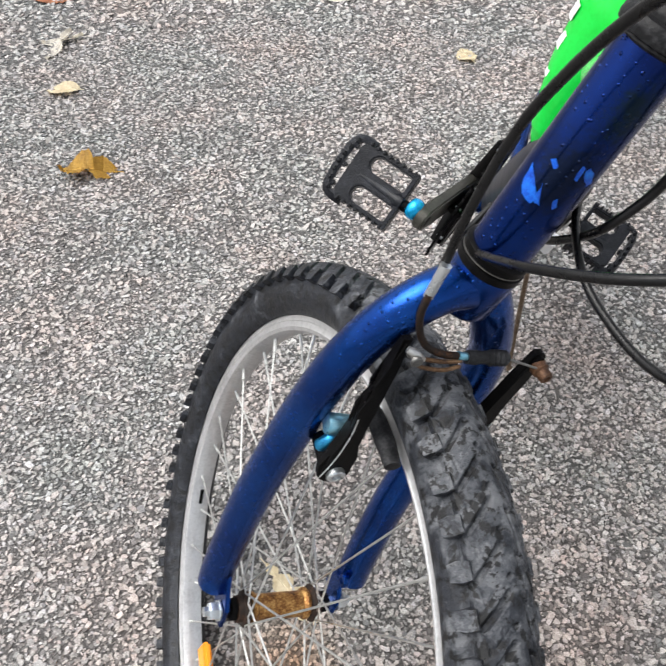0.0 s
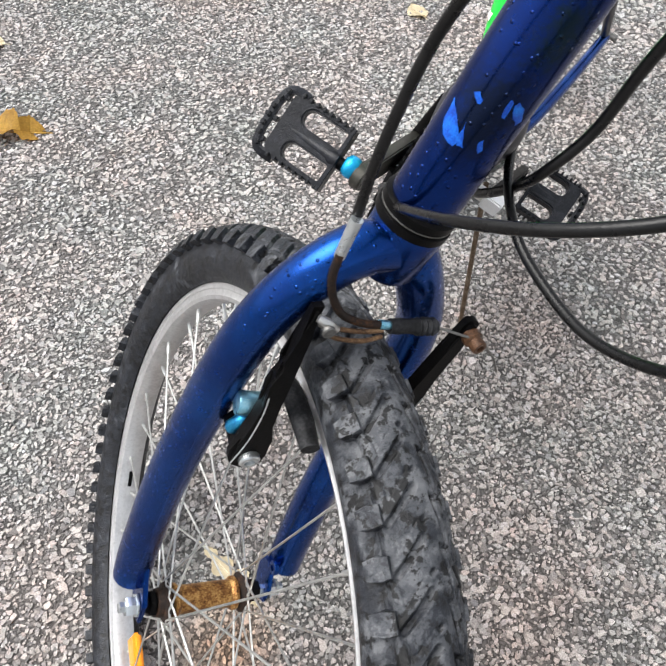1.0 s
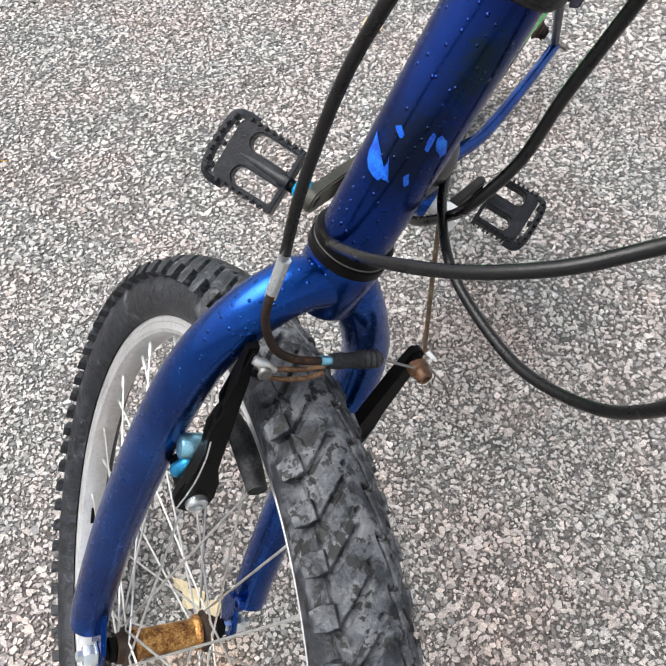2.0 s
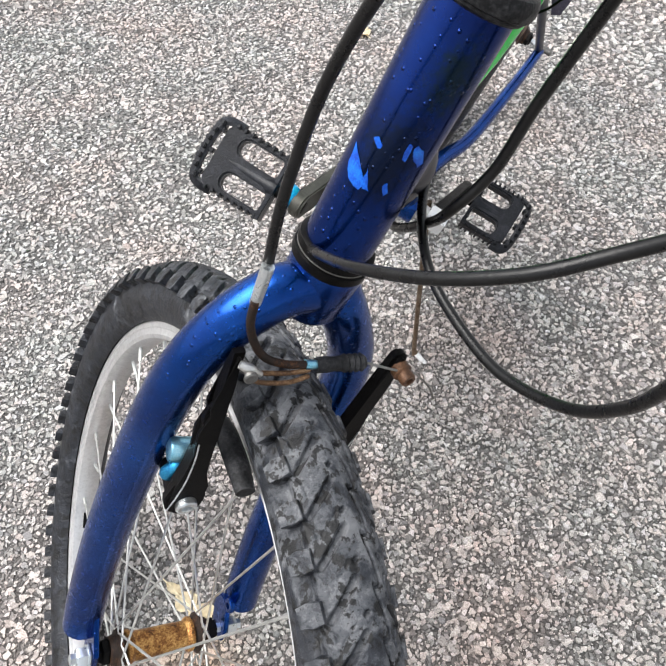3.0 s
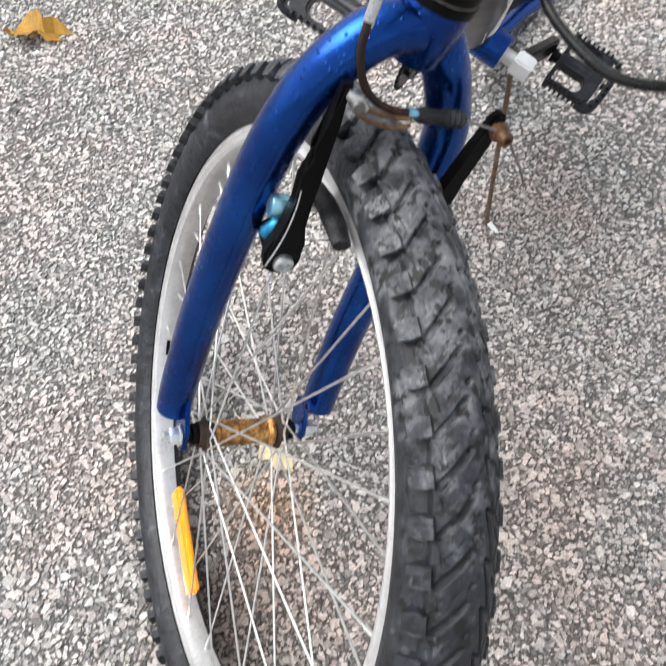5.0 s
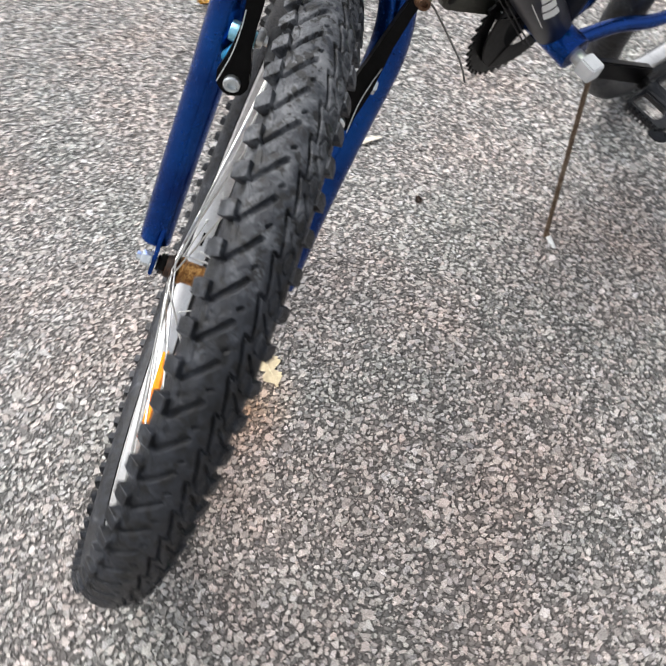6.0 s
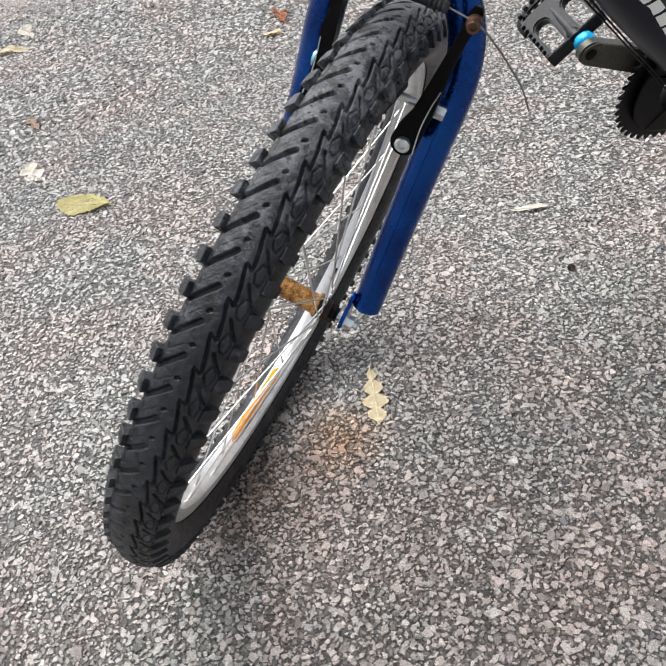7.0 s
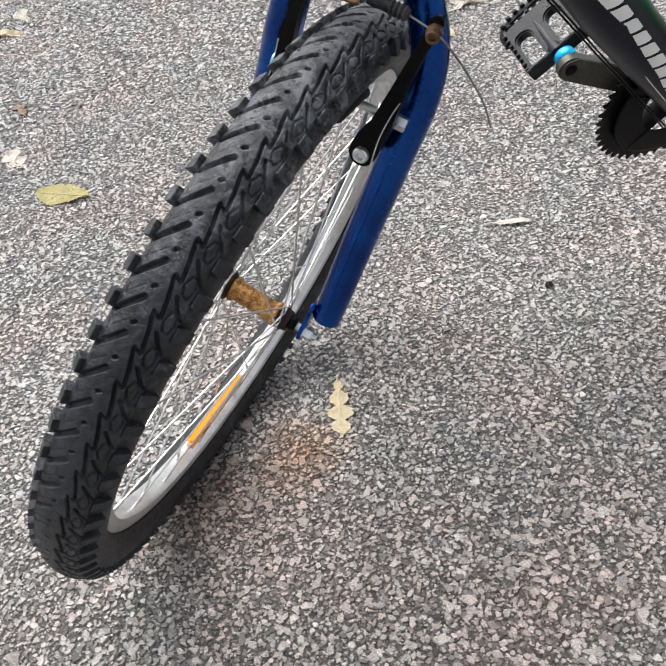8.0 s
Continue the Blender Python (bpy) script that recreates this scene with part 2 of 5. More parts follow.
def chips_material():
    m = mat("stone_chips", rough=0.7)
    v = coords(m)
    geo = m.node_tree.nodes.new("ShaderNodeNewGeometry")
    col = ramp(m, geo.outputs["Random Per Island"], STONE)
    n = nd(m, "ShaderNodeTexNoise", Scale=650.0, Detail=5, Roughness=0.75)
    ln(m, v, n.inputs["Vector"])
    sh = ramp(m, n.outputs[0], [(0.34, (0.45, 0.435, 0.42)), (0.5, (0.95, 0.94, 0.93)), (0.66, (1.4, 1.4, 1.4))])
    mx = m.node_tree.nodes.new("ShaderNodeMix")
    mx.data_type = "RGBA"
    mx.blend_type = "MULTIPLY"
    mx.inputs["Factor"].default_value = 1.0
    ln(m, col.outputs[0], mx.inputs["A"])
    ln(m, sh.outputs[0], mx.inputs["B"])
    crumb = nd(m, "ShaderNodeTexNoise", Scale=1500.0, Detail=3, Roughness=0.7)
    ln(m, v, crumb.inputs["Vector"])
    grain = ramp(m, crumb.outputs[0], [(0.36, (0.55, 0.54, 0.53)), (0.5, (1, 1, 1)), (0.66, (1.28, 1.28, 1.28))])
    mg = m.node_tree.nodes.new("ShaderNodeMix")
    mg.data_type = "RGBA"
    mg.blend_type = "MULTIPLY"
    mg.inputs["Factor"].default_value = 0.55
    ln(m, mx.outputs["Result"], mg.inputs["A"])
    ln(m, grain.outputs[0], mg.inputs["B"])
    # each stone leans a little to pink, green or blue
    spin = m.node_tree.nodes.new("ShaderNodeMath")
    spin.operation = "MULTIPLY"
    spin.inputs[1].default_value = 37.0
    ln(m, geo.outputs["Random Per Island"], spin.inputs[0])
    part_of = m.node_tree.nodes.new("ShaderNodeMath")
    part_of.operation = "FRACT"
    ln(m, spin.outputs[0], part_of.inputs[0])
    hue = ramp(m, part_of.outputs[0], [(0.0, (1.06, 0.97, 0.92)), (0.3, (1.03, 1.0, 0.96)), (0.55, (0.96, 1.0, 0.96)), (0.8, (0.97, 0.985, 1.05)), (1.0, (1.10, 0.93, 0.86))])
    mh = m.node_tree.nodes.new("ShaderNodeMix")
    mh.data_type = "RGBA"
    mh.blend_type = "MULTIPLY"
    mh.inputs["Factor"].default_value = 0.55
    ln(m, mg.outputs["Result"], mh.inputs["A"])
    ln(m, hue.outputs[0], mh.inputs["B"])
    ln(m, stains_and_shade(m, v, mh.outputs["Result"]), bsdf(m).inputs["Base Color"])
    bp = nd(m, "ShaderNodeBump", Strength=0.6, Distance=0.0007)
    ln(m, n.outputs[0], bp.inputs["Height"])
    ln(m, bp.outputs[0], bsdf(m).inputs["Normal"])
    return m


def tyre_material():
    """Black rubber with patches of dried grey dust, more and paler towards the top of the wheel."""
    m = mat("tyre_rubber", rough=0.5, spec=0.46)
    geo = m.node_tree.nodes.new("ShaderNodeNewGeometry")
    pos = geo.outputs["Position"]
    big = nd(m, "ShaderNodeTexNoise", Scale=52.0, Detail=10, Roughness=0.74, Distortion=0.25)
    fine = nd(m, "ShaderNodeTexNoise", Scale=120.0, Detail=7, Roughness=0.66)
    ln(m, pos, big.inputs["Vector"])
    ln(m, pos, fine.inputs["Vector"])
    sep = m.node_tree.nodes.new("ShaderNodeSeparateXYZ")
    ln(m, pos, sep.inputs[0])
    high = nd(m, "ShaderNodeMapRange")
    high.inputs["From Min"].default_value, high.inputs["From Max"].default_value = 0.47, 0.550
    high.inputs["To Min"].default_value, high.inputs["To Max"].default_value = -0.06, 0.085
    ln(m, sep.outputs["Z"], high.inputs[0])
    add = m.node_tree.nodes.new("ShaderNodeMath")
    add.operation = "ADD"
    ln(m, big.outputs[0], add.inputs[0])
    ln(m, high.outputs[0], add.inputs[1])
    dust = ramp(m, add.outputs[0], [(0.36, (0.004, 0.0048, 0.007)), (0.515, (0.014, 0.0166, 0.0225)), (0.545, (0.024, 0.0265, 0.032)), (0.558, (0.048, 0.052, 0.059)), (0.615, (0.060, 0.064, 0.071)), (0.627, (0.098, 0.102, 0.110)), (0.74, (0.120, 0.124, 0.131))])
    pits = ramp(m, fine.outputs[0], [(0.442, (0.06, 0.06, 0.06)), (0.458, (1, 1, 1)), (0.68, (1.2, 1.2, 1.2))])
    mx = m.node_tree.nodes.new("ShaderNodeMix")
    mx.data_type = "RGBA"
    mx.blend_type = "MULTIPLY"
    mx.inputs["Factor"].default_value = 1.0
    ln(m, dust.outputs[0], mx.inputs["A"])
    ln(m, pits.outputs[0], mx.inputs["B"])
    ln(m, mx.outputs["Result"], bsdf(m).inputs["Base Color"])
    mr = nd(m, "ShaderNodeMapRange")
    mr.inputs["To Min"].default_value, mr.inputs["To Max"].default_value = 0.2, 0.75
    ln(m, add.outputs[0], mr.inputs[0])
    ln(m, mr.outputs[0], bsdf(m).inputs["Roughness"])
    bp = nd(m, "ShaderNodeBump", Strength=0.9, Distance=0.0024)
    ln(m, fine.outputs[0], bp.inputs["Height"])
    ln(m, bp.outputs[0], bsdf(m).inputs["Normal"])
    return m


ASPHALT = asphalt_material()
CHIPS = chips_material()
BLUE = blue_paint("blue_lacquer", (0.0010, 0.022, 0.15), (0.0030, 0.072, 0.34), coat=0.20)
BLUE_BRIGHT = speckled("chipped_decal_blue", [(0.35, (0.0, 0.016, 0.22)), (0.5, (0.002, 0.08, 0.52)), (0.66, (0.01, 0.21, 0.76))], 190.0, (0.25, 0.45), bump=0.2, spec=0.4)
# BLUE darkened: the head tube's darker reflections are put into its colour
HEAD_BLUE_SHADED = blue_paint("shaded_scraped_blue_lacquer", (0.0005, 0.008, 0.072), (0.0014, 0.025, 0.165), True, (((-0.0119, 0.0555, 0.449), 0.024, (0.004, 0.010, 0.030)), ((-0.0060, 0.0530, 0.492), 0.018, (0.006, 0.018, 0.026))))
RUBBER = tyre_material()
BLACK = speckled("black_housing", [(0.3, (0.0012, 0.0012, 0.0013)), (0.7, (0.006, 0.0056, 0.0056))], 90.0, (0.22, 0.5), bump=0.25, spec=0.09)
CABLE = speckled("glossy_cable_housing", [(0.3, (0.0014, 0.0014, 0.0016)), (0.7, (0.008, 0.0078, 0.0078))], 110.0, (0.16, 0.42), bump=0.3, spec=0.32)
PLASTIC = speckled("pedal_plastic", [(0.3, (0.006, 0.0064, 0.008)), (0.5, (0.010, 0.011, 0.014)), (0.68, (0.030, 0.032, 0.040))], 60.0, (0.18, 0.46), bump=0.5, dist=0.0007, spec=0.24)
ALU = speckled("brushed_aluminium", [(0.3, (0.46, 0.46, 0.46)), (0.55, (0.66, 0.66, 0.66)), (0.75, (0.40, 0.39, 0.38))], 40.0, (0.28, 0.5), 0.75, bump=0.15)
GLARE_ALU = speckled("glare_aluminium", [(0.3, (0.72, 0.73, 0.74)), (0.7, (0.86, 0.86, 0.86))], 60.0, (0.35, 0.55), 0.35, bump=0.1)
STEEL = speckled("spoke_steel", [(0.3, (0.5, 0.5, 0.48)), (0.7, (0.75, 0.75, 0.72))], 120.0, (0.25, 0.45), 0.9, bump=0.1)
ZINC = speckled("bolt_zinc", [(0.3, (0.55, 0.6, 0.62)), (0.7, (0.8, 0.82, 0.82))], 200.0, (0.2, 0.4), 0.9, bump=0.1)
ZINC_DARK = speckled("dull_wire", [(0.3, (0.10, 0.10, 0.095)), (0.7, (0.30, 0.29, 0.27))], 200.0, (0.35, 0.55), 0.8, bump=0.1)
CYAN = mat("blue_passivated_zinc", (0.01, 0.42, 0.80), 0.25, 0.6, 0.2)
SPRING_BLUE = speckled("blued_spring", [(0.35, (0.01, 0.10, 0.26)), (0.65, (0.04, 0.36, 0.6))], 160.0, (0.25, 0.45), 0.8, bump=0.2)
PALE_CYAN = speckled("pale_blue_zinc", [(0.35, (0.10, 0.42, 0.60)), (0.65, (0.45, 0.72, 0.80))], 160.0, (0.2, 0.4), 0.85, bump=0.1)
RUST = speckled("rusty_brass", [(0.36, (0.05, 0.02, 0.008)), (0.47, (0.26, 0.11, 0.03)), (0.58, (0.60, 0.34, 0.11)), (0.7, (0.80, 0.58, 0.30))], 95.0, (0.28, 0.5), 0.7, bump=0.3)
RUST_STRAP = speckled("rusty_strap", [(0.35, (0.03, 0.014, 0.007)), (0.5, (0.16, 0.085, 0.04)), (0.68, (0.42, 0.27, 0.15))], 130.0, (0.35, 0.6), 0.5, bump=0.3)
STAND_STEEL = speckled("stained_steel", [(0.35, (0.05, 0.03, 0.018)), (0.5, (0.14, 0.095, 0.06)), (0.7, (0.26, 0.21, 0.16))], 90.0, (0.35, 0.6), 0.4, bump=0.2)
RUST_BOLT = speckled("rusty_bolt", [(0.35, (0.03, 0.014, 0.008)), (0.5, (0.10, 0.048, 0.024)), (0.7, (0.24, 0.12, 0.06))], 160.0, (0.35, 0.6), 0.4, bump=0.3)
RUST_DARK = speckled("rust_brown", [(0.35, (0.006, 0.004, 0.003)), (0.52, (0.022, 0.011, 0.006)), (0.72, (0.15, 0.06, 0.022))], 120.0, (0.5, 0.8), 0.3, bump=0.4)
AMBER = mat("amber_reflector", (0.95, 0.32, 0.008), 0.25, 0.0, 0.6)
DARK_CRANK = speckled("worn_crank", [(0.3, (0.03, 0.03, 0.026)), (0.6, (0.085, 0.083, 0.07)), (0.75, (0.2, 0.19, 0.17))], 50.0, (0.3, 0.55), 0.6, bump=0.2)
WHITE = mat("white_plastic", (0.8, 0.8, 0.78), 0.45)
GREEN = speckled("green_lacquer", [(0.3, (0.004, 0.50, 0.035)), (0.7, (0.008, 0.66, 0.07))], 30.0, (0.12, 0.3), bump=0.05, spec=0.5)
GUNMETAL = speckled("violet_grey_alloy", [(0.3, (0.05, 0.05, 0.075)), (0.6, (0.12, 0.115, 0.16)), (0.75, (0.30, 0.30, 0.34))], 70.0, (0.25, 0.45), 0.7, bump=0.2)
NAVY = speckled("black_navy_lacquer", [(0.3, (0.005, 0.006, 0.010)), (0.6, (0.009, 0.011, 0.020)), (0.8, (0.02, 0.022, 0.032))], 35.0, (0.25, 0.45), bump=0.08, spec=0.16)
PAD_RUBBER = speckled("brake_block_rubber", [(0.35, (0.006, 0.006, 0.0065)), (0.5, (0.020, 0.0205, 0.022)), (0.68, (0.06, 0.061, 0.065))], 70.0, (0.5, 0.75), bump=0.4, spec=0.2)
GREY_RUBBER = speckled("grey_rubber", [(0.36, (0.003, 0.003, 0.0034)), (0.5, (0.012, 0.0122, 0.013)), (0.6, (0.035, 0.0355, 0.037)), (0.7, (0.08, 0.081, 0.084))], 55.0, (0.3, 0.6), bump=0.6, dist=0.0008, spec=0.16)


# ------------------------------------------------------------ frames of the bicycle
# fork and front wheel: origin at the front hub; x to the bicycle's left, y to its rear, z up in the wheel's plane
LEAN_SIN = 0.428343
LEAN_COS = 0.903616
FORK = Matrix(((LEAN_COS, 0, LEAN_SIN, 0), (0, 1, 0, 0), (-LEAN_SIN, 0, LEAN_COS, 0.27625), (0, 0, 0, 1)))
WHEEL = Matrix.Translation((0.0, 0.0, 0.2762)) @ Matrix.Rotation(radians(-0.39), 4, "Z") @ Matrix.Rotation(radians(26.26), 4, "Y")
# frame: origin at the bottom bracket; x to the bicycle's right, y to its rear, z up in the frame's plane
RIGHT = Vector((-0.65974, 0.6887, 0.30073)).normalized()
BACK = Vector((0.6887, 0.65974, 0.0)).normalized()
UPW = BACK.cross(RIGHT)
UPW = UPW if UPW.z > 0 else -UPW
BRACKET = Vector((0.36685, 0.39988, 0.30706))
FRAME = Matrix(((RIGHT.x, BACK.x, UPW.x, BRACKET.x), (RIGHT.y, BACK.y, UPW.y, BRACKET.y), (RIGHT.z, BACK.z, UPW.z, BRACKET.z), (0, 0, 0, 1)))
IDENT = Matrix.Identity(4)


# ------------------------------------------------------------ mesh helpers
def finish(bm, name, material, smooth=True):
    bmesh.ops.recalc_face_normals(bm, faces=bm.faces[:])
    me = bpy.data.meshes.new(name)
    bm.to_mesh(me)
    bm.free()
    for f in me.polygons:
        f.use_smooth = smooth
    for m in material if isinstance(material, (list, tuple)) else (material,):
        me.materials.append(m)
    if smooth:
        me.set_sharp_from_angle(angle=radians(38))
    return me


def part(name, bm, material, parent, label="", m=None, smooth=True):
    """Links a bmesh as one mesh object under a thing or a part, at pose m in the parent's space."""
    ob = new(name, finish(bm, name, material, smooth) if isinstance(bm, bmesh.types.BMesh) else bm)
    ob.parent = parent
    if m is not None:
        ob.matrix_basis = m
    return tagged(ob, label)


def spline(points, n=8):
    p = [Vector(q) for q in points]
    if len(p) == 2:
        return p
    q = [2 * p[0] - p[1]] + p + [2 * p[-1] - p[-2]]
    out = []
    for i in range(1, len(q) - 2):
        a, b, c, d = q[i - 1:i + 3]
        for k in range(n):
            t = k / n
            out.append(0.5 * (2 * b + (c - a) * t + (2 * a - 5 * b + 4 * c - d) * t * t + (3 * b - a - 3 * c + d) * t ** 3))
    return out + [p[-1]]


def tube(points, radius, seg=16, n=8, bm=None, squash=1.0, closed=False):
    """A swept tube through points; radius is a number or one number a control point."""
    bm = bm or bmesh.new()
    path = spline(points, n) if n > 1 else [Vector(q) for q in points]
    radii = np.interp(np.linspace(0, 1, len(path)), np.linspace(0, 1, len(points)), radius) if isinstance(radius, (list, tuple)) else [radius] * len(path)
    tan = [(path[min(i + 1, len(path) - 1)] - path[max(i - 1, 0)]).normalized() for i in range(len(path))]
    side = tan[0].orthogonal().normalized() if abs(tan[0].x) > 0.9 else (Vector((1, 0, 0)) - tan[0] * tan[0].x).normalized()
    rings = []
    for p, t, r in zip(path, tan, radii):
        side = (side - t * side.dot(t)).normalized()
        other = t.cross(side)
        rings.append([bm.verts.new(p + (side * math.cos(a) + other * math.sin(a) * squash) * r) for a in (2 * math.pi * k / seg for k in range(seg))])
    for a, b in zip(rings, rings[1:]):
        for k in range(seg):
            bm.faces.new((a[k], a[(k + 1) % seg], b[(k + 1) % seg], b[k]))
    bm.faces.new(rings[0][::-1])
    bm.faces.new(rings[-1])
    return bm


def lathe(profile, origin=(0, 0, 0), axis=(0, 0, 1), seg=32, bm=None, cap=True):
    """Turns (radius, height) pairs about an axis."""
    bm = bm or bmesh.new()
    ax = Vector(axis).normalized()
    s = ax.orthogonal().normalized()
    o = ax.cross(s)
    org = Vector(origin)
    rings = [[bm.verts.new(org + ax * h + (s * math.cos(2 * math.pi * k / seg) + o * math.sin(2 * math.pi * k / seg)) * r) for k in range(seg)] for r, h in profile]
    for a, b in zip(rings, rings[1:]):
        for k in range(seg):
            bm.faces.new((a[k], a[(k + 1) % seg], b[(k + 1) % seg], b[k]))
    if cap:
        bm.faces.new(rings[0][::-1])
        bm.faces.new(rings[-1])
    return bm


def block(size, at=(0, 0, 0), turn=None, bevel=0.001, bm=None):
    """A box with rounded edges."""
    own = bmesh.new()
    bmesh.ops.create_cube(own, size=1.0)
    bmesh.ops.scale(own, vec=size, verts=own.verts)
    if bevel:
        bmesh.ops.bevel(own, geom=own.edges[:], offset=bevel, segments=2, affect="EDGES")
    m = Matrix.Translation(at) @ (turn.to_4x4() if turn is not None else IDENT)
    bmesh.ops.transform(own, matrix=m, verts=own.verts)
    if bm is None:
        return own
    me = bpy.data.meshes.new("tmp")
    own.to_mesh(me)
    own.free()
    bm.from_mesh(me)
    bpy.data.meshes.remove(me)
    return bm


def along(a, b, across=(1, 0, 0)):
    """A turn whose z runs from a to b."""
    z = (Vector(b) - Vector(a)).normalized()
    x = Vector(across)
    x = (x - z * x.dot(z)).normalized()
    y = z.cross(x)
    return Matrix((x, y, z)).transposed()


def prism(outline, depth, m=IDENT, bevel=0.0008, bm=None):
    """An outline in xy, given depth along z, with eased edges."""
    own = bmesh.new()
    low = [own.verts.new((x, y, -depth / 2)) for x, y in outline]
    top = [own.verts.new((x, y, depth / 2)) for x, y in outline]
    k = len(outline)
    own.faces.new(low[::-1])
    own.faces.new(top)
    for i in range(k):
        own.faces.new((low[i], low[(i + 1) % k], top[(i + 1) % k], top[i]))
    if bevel:
        own.edges.ensure_lookup_table()
        rim = [e for e in own.edges if abs(e.verts[0].co.z - e.verts[1].co.z) < 1e-6]
        bmesh.ops.bevel(own, geom=rim, offset=bevel, segments=2, affect="EDGES")
    bmesh.ops.transform(own, matrix=m, verts=own.verts)
    if bm is None:
        return own
    me = bpy.data.meshes.new("tmp")
    own.to_mesh(me)
    own.free()
    bm.from_mesh(me)
    bpy.data.meshes.remove(me)
    return bm


# ------------------------------------------------------------ ground
gb = bmesh.new()
bmesh.ops.create_grid(gb, x_segments=40, y_segments=40, size=150.0)
ground = new("ground", finish(gb, "ground", ASPHALT, False))
ground.location = (0, 0, -0.0012)
tagged(ground, "weathered grey asphalt with exposed pale stone chippings", "asphalt", kind="structure")

# ------------------------------------------------------------ bicycle
bicycle = new("bicycle")
tagged(bicycle, "small blue mountain bicycle leaning on its kickstand, front wheel turned", "bicycle")

TYRE_MID, TYRE_R = 0.2815, 0.0245


def wheel_point(a, phi, h):
    """A point of the tyre's skin: a round the wheel, phi across the tread (0 at its crown), h proud of it."""
    rr = TYRE_R + h
    rad = TYRE_MID + rr * math.cos(phi)
    return Vector((rr * 1.04 * math.sin(phi), rad * math.cos(a), rad * math.sin(a)))


def tyre_mesh():
    bm = bmesh.new()
    seg, ring = 160, 22
    span = radians(148)
    grid = []
    for i in range(seg):
        a = 2 * math.pi * i / seg
        grid.append([bm.verts.new(wheel_point(a, -span + 2 * span * k / (ring - 1), 0.0)) for k in range(ring)])
    for i in range(seg):
        for k in range(ring - 1):
            bm.faces.new((grid[i][k], grid[(i + 1) % seg][k], grid[(i + 1) % seg][k + 1], grid[i][k + 1]))
    # the tyre flattens a little where it bears on the road
    for v in bm.verts:
        w = WHEEL @ v.co
        if w.z < 0.0005:
            v.co += WHEEL.to_3x3().transposed() @ Vector((0, 0, 0.0005 - w.z))
    return bm


def tread_piece(outline, h):
    """One rubber block: an outline in (a, phi) degrees, raised h from the skin, sides sloping out to its foot."""
    bm = bmesh.new()
    ca = sum(p[0] for p in outline) / len(outline)
    cp = sum(p[1] for p in outline) / len(outline)
    foot = [bm.verts.new(wheel_point(radians(a), radians(p), -0.0008)) for a, p in outline]
    rim = [bm.verts.new(wheel_point(radians(a), radians(p), h * 0.93)) for a, p in ((ca + (a - ca) * 0.95, cp + (p - cp) * 0.97) for a, p in outline)]
    top = [bm.verts.new(wheel_point(radians(a), radians(p), h)) for a, p in ((ca + (a - ca) * 0.89, cp + (p - cp) * 0.93) for a, p in outline)]
    k = len(outline)
    for lo, hi in ((foot, rim), (rim, top)):
        for i in range(k):
            bm.faces.new((lo[i], lo[(i + 1) % k], hi[(i + 1) % k], hi[i]))
    bm.faces.new(top)
    return bm


STEP = 360.0 / 78
PHASE = 3.895


